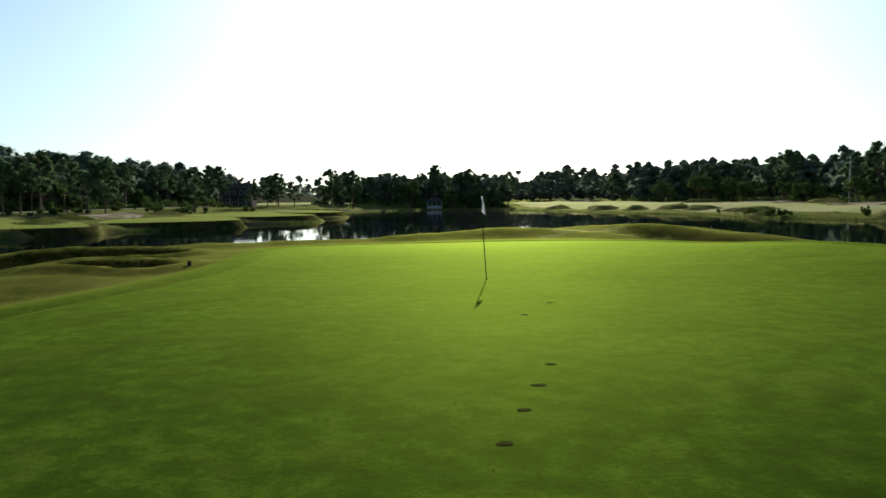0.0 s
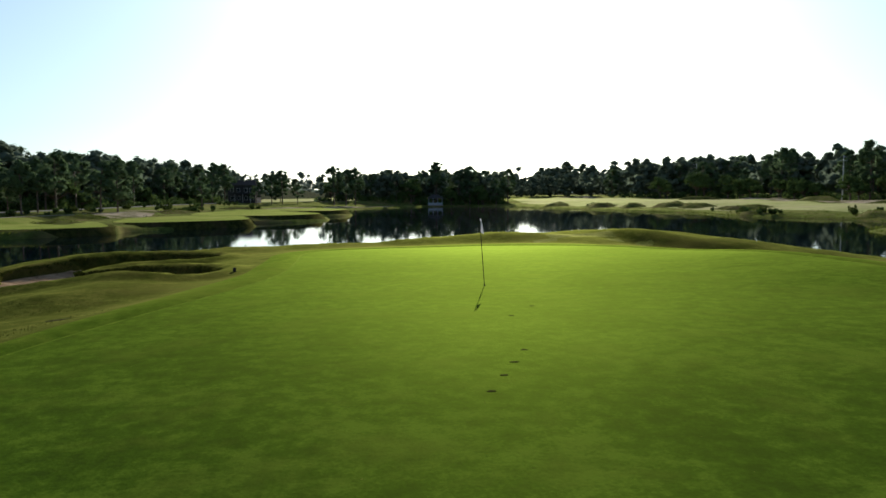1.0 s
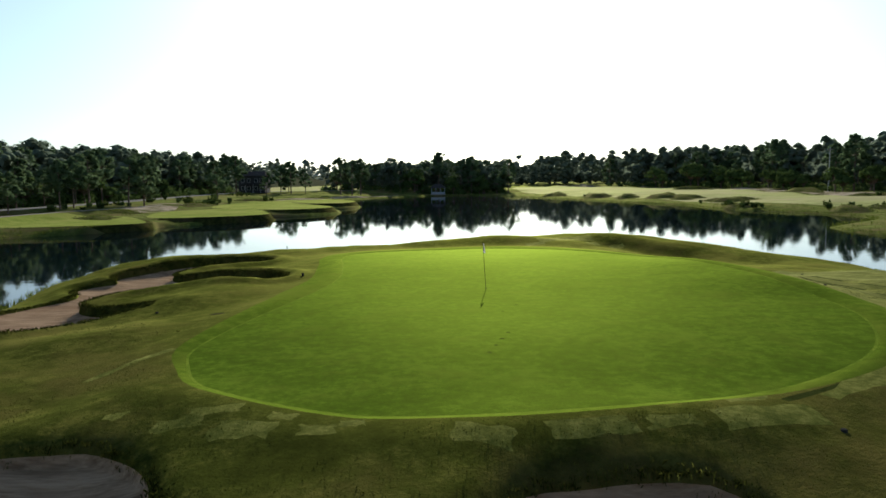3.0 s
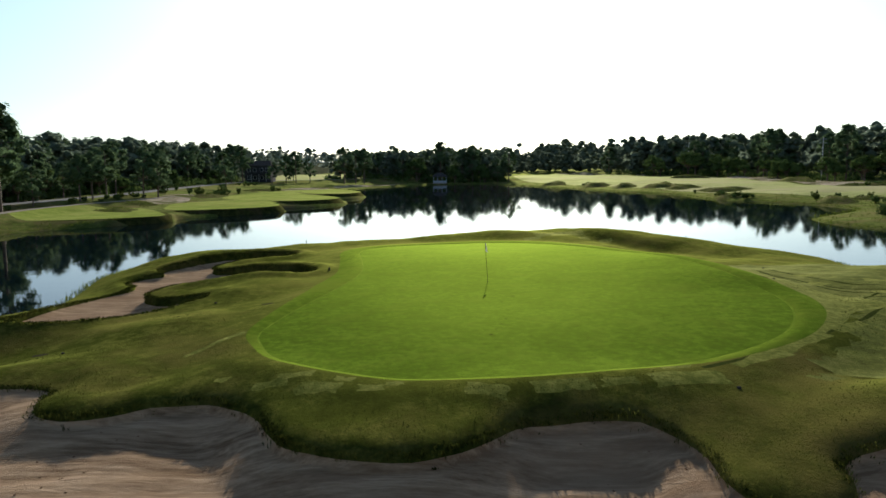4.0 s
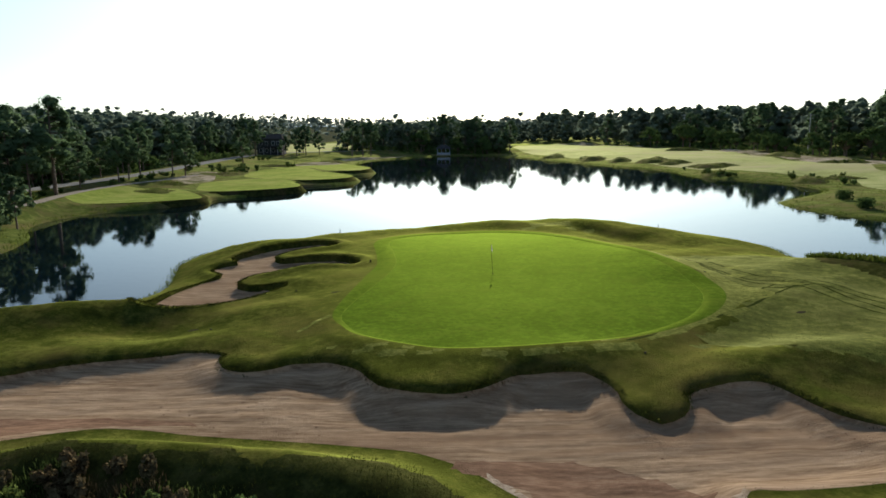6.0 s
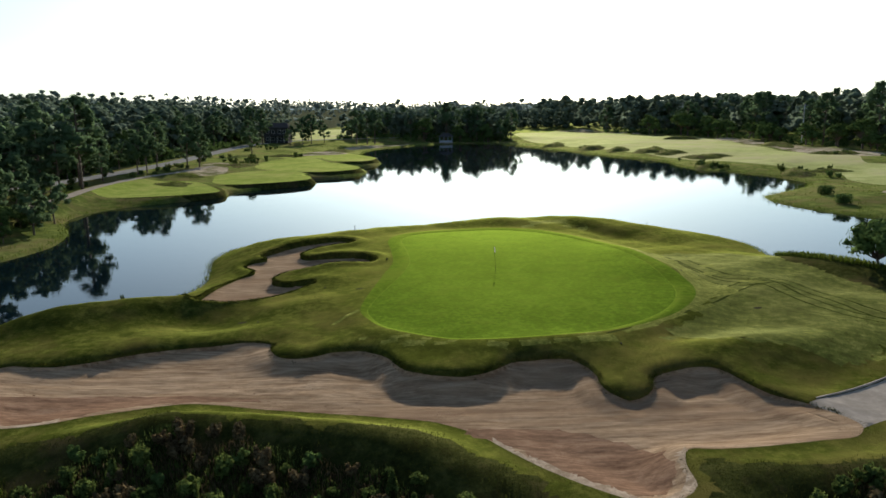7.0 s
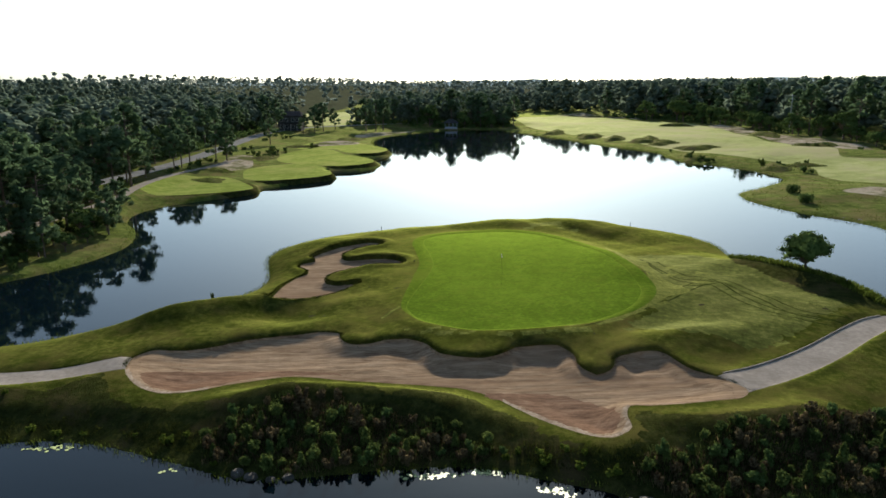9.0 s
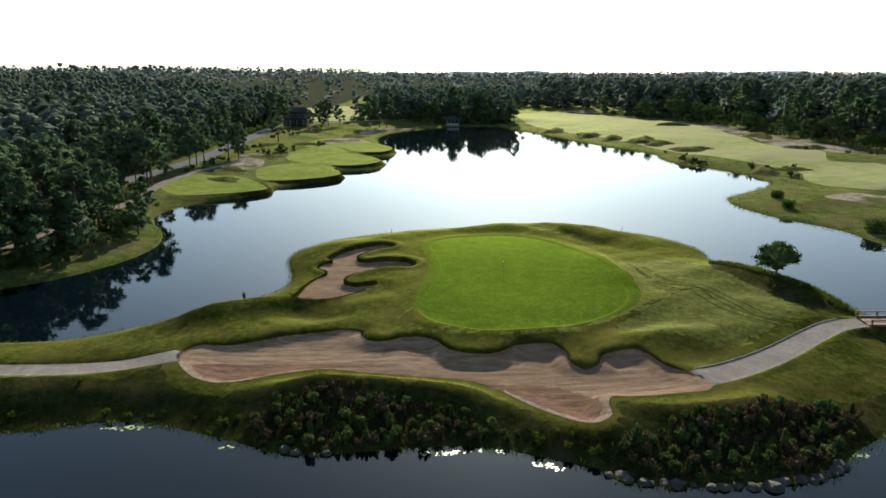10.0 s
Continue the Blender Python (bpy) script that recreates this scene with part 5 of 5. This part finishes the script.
for i, (x, y, s) in enumerate([(63.2, 80.5, 1.15), (60.8, 70.5, 1.15), (66.0, 50.5, 1.6)]):
    g = np.random.default_rng(90 + i)
    root = tagged(new("bush"), "dense dark clipped bush on the grassy point", "bush", "clipped bushes on the point")
    sv, sf = stem([(0, 0, -0.1), (0, 0, 0.5), (0, 0, 1.0)], [0.08, 0.06, 0.03], 5)
    mesh_object("stem", sv, sf, M_BARK, root)
    cs = [(dx * 0.55, dy * 0.55, 0.45 + dz * 0.55) for dx in (-1, 0, 1) for dy in (-1, 0, 1) for dz in (0, 1)]
    lv, lf = leaf_cards(g, cs, [0.52] * len(cs), 60, 0.13, 0.9)
    mesh_object("leaves", lv, lf, M_LEAF, root)
    root.matrix_basis = pose(x, y, float(far_height(np.array([[x, y]]))[0]) - 0.05, 0, 0, 40 * i) @ Matrix.Diagonal((s, s, s, 1))
scrubs = [shrub("scrub", 50 + s, 1.3, M_LEAF if s != 1 else M_SHRUB, "dark wild scrub on sandy ground", "scrub round the lake") for s in range(3)]
at = [(65.4, 146.9), (66.3, 143), (65.5, 139.9), (64.5, 144), (77.5, 127.3), (78.6, 119.3), (80, 123), (85.7, 125), (66.1, 201.2), (69.4, 190.4), (49.4, 225.8), (58.1, 213), (119.3, 226.5), (111.4, 168), (112.5, 162.9), (122.7, 213.6), (121.7, 147.4), (119, 154.9),
      (-82, 107.5), (-71.5, 132), (-71, 126), (-72, 115), (-71, 150), (-73, 222), (-72.6, 200), (-66.6, 211), (-69.8, 166), (-73, 84), (-72.5, 77), (-58.2, 156.4), (-56.8, 166.4), (-60, 161), (-59, 158), (-58, 150), (-50.6, 178), (-64, 52), (-62, 50), (-66, 40), (-63, 36), (-60, 31), (-65, 26),
      (-64.9, 39.1), (-64.0, 44.0), (-61.6, 47.1), (-62.0, 54.0), (-75.1, 91.6), (-74.0, 67.2), (-71.5, 123.2), (-74.6, 113.8), (-64.2, 34.3), (-70.1, 133.5), (-64.1, 132.6), (-63.1, 153.0)]
g = np.random.default_rng(19)
extra = []
for x, y in at:
    for _ in range(2 if x < 0 else 1):
        extra.append((x + g.normal(0, 1.6), y + g.normal(0, 2.2)))
for _ in range(8):
    i = int(g.integers(0, 12))
    (x0, y0), (x1, y1) = SHORE_EAST[i], SHORE_EAST[i + 1]
    u = g.uniform()
    extra.append((x0 + (x1 - x0) * u + g.uniform(2.5, 9), y0 + (y1 - y0) * u + g.normal(0, 1)))
ex = np.array(at + extra)
ex = ex[(inside(LAKE, ex) < -1.5) & (inside(ROAD, ex) < -0.8) & (inside(LANE, ex) < -0.8)]
plant(scrubs, ex, far_height, 0.5, 1.2, 21)
sh = lip_points(offset(LAKE, 0.5), 0.34, lambda p: (p[:, 1] > 10) & (p[:, 1] < 290) & ~((p[:, 0] < -10) & (p[:, 1] > 84) & (p[:, 1] < 184)), 23)
tufts("lakeside_grass", sh, np.maximum(far_height(sh), 0), np.random.default_rng(24).uniform(0.15, 0.5, len(sh)), 0.5, 7, M_BLADE, "uneven tall grass along the lake shore", 25, 0.5)
rough = scatter(9000, -75, 130, 15, 300, lambda p: (inside(LAKE, p) < -2) & (inside(LAKE, p) > -26) & (inside(FAIRWAY, p) < -0.5), 26)
for c in (*TEES, *WASTES, ROAD, LANE):
    rough = rough[inside(c, rough) < -0.5]
tufts("bank_tufts", rough, far_height(rough), np.random.default_rng(27).uniform(0.15, 0.45, len(rough)), 0.5, 6, M_BLADE, "clumps of rough grass on the lake banks", 28, 0.6)

for x, y, a, c, turn, h in [(65.5, 144, 3.0, 6.0, 15, 0.6), (79, 122.5, 3.2, 9, 20, 0.9), (86, 124, 6, 3, 0, 0.7), (66.5, 199, 5, 10, 25, 1.1), (70, 190, 5, 7, 20, 0.9), (51, 224, 5, 9, 20, 1.2), (58.5, 212, 4, 9, 20, 1.1), (41, 246, 4, 9, 25, 1.0), (76, 172, 7, 5, 0, 0.8), (112, 166, 7, 5, 20, 0.9),
                            (113, 205, 5, 10, 5, 1.2), (98, 262, 7, 5, 0, 1.2), (66, 104, 3, 3.5, 0, 0.3), (-60, 103, 5, 3, 40, 0.5), (-58, 146, 3, 6, 10, 0.7), (-55, 182, 6, 4, 0, 0.6), (-44, 222, 5, 9, 10, 0.7), (-62, 118, 4, 2.4, 40, 0.4)]:
    u = np.linspace(0, 6.2832, 40, endpoint=False)
    w = 1 + 0.16 * np.sin(3 * u + x) + 0.1 * np.sin(5 * u + y)
    k, q = math.cos(radians(turn)), math.sin(radians(turn))
    ring = np.column_stack([x + (a * np.cos(u) * k + c * np.sin(u) * q) * w, y + (-a * np.cos(u) * q + c * np.sin(u) * k) * w])
    drape("grass_mound", ring, M_MOUND, "low dark grassy dune beside the fairway", "mound", 0.02, 0.9, lambda v, ring=ring, h=h, a=a: far_height(v) + h * smooth(inside(ring, v), -0.01, 0.8 * min(a, 4)) + 0.03)
    d = np.random.default_rng(abs(int(x * 7 + y))).uniform(ring.min(0), ring.max(0), (200, 2))
    d = d[inside(ring, d) > 0.2]
    tufts("mound_grass", d, far_height(d) + h * smooth(inside(ring, d), 0, 0.8 * min(a, 4)), np.full(len(d), 0.28), 0.4, 6, M_BLADE, "rank grass tufts on a dune", abs(int(x + y)) + 900, 0.6)

# ---- bridge ----
bridge = tagged(new("footbridge"), "brown timber cart bridge with low side rails", "bridge")
bridge.location = (37.6, 4.9, 1.36)
for i in range(40):
    part("plank", box(0.24, 2.6, 0.06, (0.14 + i * 0.26, 0, 0.0), 0.008), M_WOOD, bridge)
for side in (-1.32, 1.32):
    part("beam", box(10.6, 0.16, 0.34, (5.2, side * 0.9, -0.21)), M_WOOD, bridge)
    part("kerb_rail", box(10.6, 0.16, 0.16, (5.2, side, 0.13), 0.01), M_WOOD, bridge)
    part("hand_rail", box(10.6, 0.12, 0.10, (5.2, side, 0.66), 0.01), M_WOOD, bridge)
    for i in range(6):
        part("post", box(0.14, 0.14, 0.95, (0.1 + i * 2.06, side, 0.22), 0.01), M_WOOD, bridge)
for x in (3.0, 7.0):
    for side in (-1.0, 1.0):
        part("pile", rod((x, side, -3.0), (x, side, -0.05), 0.14), M_WOOD, bridge)

# ---- kerb along the path, stakes, heads ----
e = inside(FRONT_BUNKER, line_east)
t = np.gradient(line_east, axis=0)
nrm = np.stack([-t[:, 1], t[:, 0]], 1) / np.linalg.norm(t, axis=1)[:, None]
edge_k = (line_east + nrm * np.interp(line_east[:, 0], [15, 19, 30, 40], [1.58, 1.48, 1.33, 1.33])[:, None])[2:-6]
nk = nrm[2:-6]
zk = island_height(edge_k)
kv = np.concatenate([np.column_stack([edge_k + nk * w, zk + h]) for w, h in ((-0.04, -0.1), (-0.04, 0.03), (0.04, 0.04), (0.04, -0.1))])
m = len(edge_k)
kf = [(r0 * m + i, r0 * m + i + 1, (r0 + 1) * m + i + 1, (r0 + 1) * m + i) for r0 in range(3) for i in range(m - 1)]
tagged(mesh_object("kerb", kv, kf, M_PATH, smooth=False), "low concrete kerb along the cart path", "kerb", kind="structure")
for x, y, h in ((-33.2, 8.6, 0.75), (23.4, 50.0, 0.7), (-15.0, 47.2, 0.6)):
    st = tagged(new("marker_stake"), "thin dark hazard stake in the shore grass", "stake", "hazard stakes")
    st.location = (x, y, lift(x, y))
    part("post", rod((0, 0, -0.2), (0, 0, h), 0.045, 0.035), M_BLACK, st)
    part("cap", rod((0, 0, h), (0, 0, h + 0.03), 0.035, 0.01), M_BLACK, st)
reeds = shrub("shore_plant", 66, 1.0, M_SHRUB, "single upright leafy plant on the shore", "")
reeds.matrix_basis = pose(-29.6, 13.6, lift(-29.6, 13.6)) @ Matrix.Diagonal((0.34, 0.34, 1.05, 1))
for x, y, h in ((-8.9, 24.2, 0.17), (-13.2, 14.5, 0.03), (-16.5, 6.0, 0.03), (17.2, 17.8, 0.03), (20.6, 26.5, 0.03), (30.5, 6.3, 0.03), (7.4, -0.9, 0.03)):
    hd = tagged(new("sprinkler_head"), "small dark sprinkler head in the grass", "sprinkler", "sprinkler heads")
    hd.location = (x, y, lift(x, y))
    part("body", rod((0, 0, -0.1), (0, 0, h), 0.07, 0.065, 12), M_BLACK, hd)
    part("cap", rod((0, 0, h), (0, 0, h + 0.025), 0.072, 0.05, 12), M_BLACK, hd)
# Flat dark ovals stand in for the shade in small grass hollows.
for x, y, a in ((-17.85, 6.7, 0.34), (-10.2, 13.3, 0.32), (16.9, 26.0, 0.3), (19.2, 7.2, 0.3), (16.6, 17.6, 0.3), (30.2, 5.8, 0.3)):
    u = np.linspace(0, 6.2832, 16, endpoint=False)
    ring = np.column_stack([x + a * np.cos(u) * (1 + 0.12 * np.sin(3 * u + x)), y + 0.6 * a * np.sin(u)])
    drape("hollow_shade", ring, M_HOLLOW_SHADE, "dark oval laid on the grass as the shade in a small hollow", "hollow", 0.012, 0.2)
g = np.random.default_rng(48)
clod = scatter(1300, -29, 15, -16, 1.5, lambda p: inside(FRONT_BUNKER, p) > 0.5, 47)
clod = clod[ripple(clod, 2.2, 6) > 0.15]
cz = island_height(clod)
cv, cf = hearts(g, np.column_stack([clod, cz + 0.01]), g.uniform(0.012, 0.045, len(clod)), 0.6)
tagged(mesh_object("sand_clods", cv, cf, M_DAMP), "small crumbled clods of sand in the bunker", "sand clods", kind="stuff")
# old ball marks and clippings on the green
g = np.random.default_rng(44)
for x, y in ((1.46, 12.44), (1.29, 8.36), (1.01, 7.36), (0.75, 6.45), (0.49, 5.53), (2.17, 13.97), (-2.0, 44.3)):
    n, u = 9, np.linspace(0, 6.28, 9, endpoint=False)
    ring = np.column_stack([x + 0.085 * np.cos(u) * g.uniform(0.6, 1.2, n), y + 0.055 * np.sin(u) * g.uniform(0.6, 1.2, n)])
    drape("ball_mark", ring, M_TRACK, "small bare ball mark in the turf", "ball mark", 0.002, 0.2)
fl = scatter(330, -8, 14, 0, 40, lambda p: inside(GREEN, p) > 0.4, 46)
fl = fl[g.uniform(0, 1, len(fl)) < np.clip(1.2 - fl[:, 1] / 26, 0.1, 1)]
zf = island_height(fl) + 0.012
q = g.uniform(0.006, 0.014, len(fl))
a = g.uniform(0, 6.28, len(fl))
fv = np.stack([np.column_stack([fl[:, 0] + q * np.cos(a + k * 1.57), fl[:, 1] + q * np.sin(a + k * 1.57) * (1 if k % 2 else 0.5), zf + 0.004 * k]) for k in range(4)], 1).reshape(-1, 3)
tagged(mesh_object("grass_clippings", fv, np.arange(len(fv)).reshape(-1, 4), M_TURF), "tiny pale clippings scattered over the green", "clippings", kind="stuff")

# ---- buildings and pole far off ----
zh = float(far_height(np.array([[-74.0, 253.0]]))[0])
house = tagged(new("house"), "dark grey two-storey house with a low roof among pines", "house")
house.location = (-74, 254, zh)
part("wall", box(10, 8, 6.4, (0, 0, 3.1)), M_WALL, house)
bm = bmesh.new()
vs = [bm.verts.new(c) for c in ((-5.6, -4.6, 6.3), (5.6, -4.6, 6.3), (5.6, 4.6, 6.3), (-5.6, 4.6, 6.3), (-4.0, 0, 8.2), (4.0, 0, 8.2))]
for f in ((0, 1, 5, 4), (1, 2, 5), (2, 3, 4, 5), (3, 0, 4), (3, 2, 1, 0)):
    bm.faces.new([vs[i] for i in f])
part("roof", bm, M_ROOF, house)
for z in (1.7, 4.6):
    for x in (-3.4, -1.1, 1.6, 3.6):
        w = part("window", box(1.25, 0.12, 1.5, (x, -4.03, z)), M_TRIM, house, "grey window frame")
        part("pane", box(1.0, 0.04, 1.25, (x, -4.1, z)), M_GLASS, w)
part("porch_roof", box(6.0, 2.4, 0.18, (1.0, -5.1, 3.1), 0.03), M_ROOF, house)
for x in (-1.8, 1.0, 3.8):
    part("porch_post", box(0.18, 0.18, 3.0, (x, -6.1, 1.5)), M_TRIM, house)
zp = float(far_height(np.array([[-2.0, 283.5]]))[0])
pav = tagged(new("pavilion"), "small pale open lakeside pavilion with hipped roof", "pavilion")
pav.location = (-3.5, 284, zp)
part("floor_slab", box(6.4, 5.0, 0.4, (0, 0, 0.1)), M_PATH, pav)
for x in (-2.8, -0.95, 0.95, 2.8):
    for y in (-2.1, 2.1):
        part("post", box(0.22, 0.22, 2.6, (x, y, 1.6)), M_PAVW, pav)
bm = bmesh.new()
vs = [bm.verts.new(c) for c in ((-3.7, -3, 2.9), (3.7, -3, 2.9), (3.7, 3, 2.9), (-3.7, 3, 2.9), (-1.2, 0, 4.6), (1.2, 0, 4.6))]
for f in ((0, 1, 5, 4), (1, 2, 5), (2, 3, 4, 5), (3, 0, 4), (3, 2, 1, 0)):
    bm.faces.new([vs[i] for i in f])
part("roof", bm, M_ROOF, pav)
for x in (-1.9, 0, 1.9):
    part("rail", box(1.65, 0.08, 0.9, (x, -2.1, 0.75)), M_PAVW, pav)
poles = []
for x, y, h in ((129.0, 221.0, 15.0), (150, 130, 15.5), (112, 305, 15.0)):
    po = tagged(new("utility_pole"), "tall grey utility pole with cross-arms before the woods", "utility pole", "utility poles")
    z = float(far_height(np.array([[x, y]]))[0])
    po.location = (x, y, z)
    part("pole", rod((0, 0, -0.3), (0, 0, h), 0.24, 0.16), M_STEEL, po)
    for k in (0.6, 1.9):
        part("cross_arm", box(2.6, 0.14, 0.16, (0, 0, h - k), 0.01), M_STEEL, po)
    poles.append(Vector((x, y, z + h)))
for a, b in ((0, 1), (0, 2)):
    for off in (-1.2, 1.2):
        cu = bpy.data.curves.new("cable", "CURVE")
        cu.dimensions, cu.bevel_depth = "3D", 0.025
        sp = cu.splines.new("POLY")
        sp.points.add(12)
        for i in range(13):
            p = poles[a].lerp(poles[b], i / 12)
            sp.points[i].co = (p.x + off, p.y, p.z - 0.5 - 2.2 * 4 * (i / 12) * (1 - i / 12), 1)
        cu.materials.append(M_BLACK)
        tagged(new("power_cable", cu), "thin dark power cable between utility poles", "cable", "power cables")
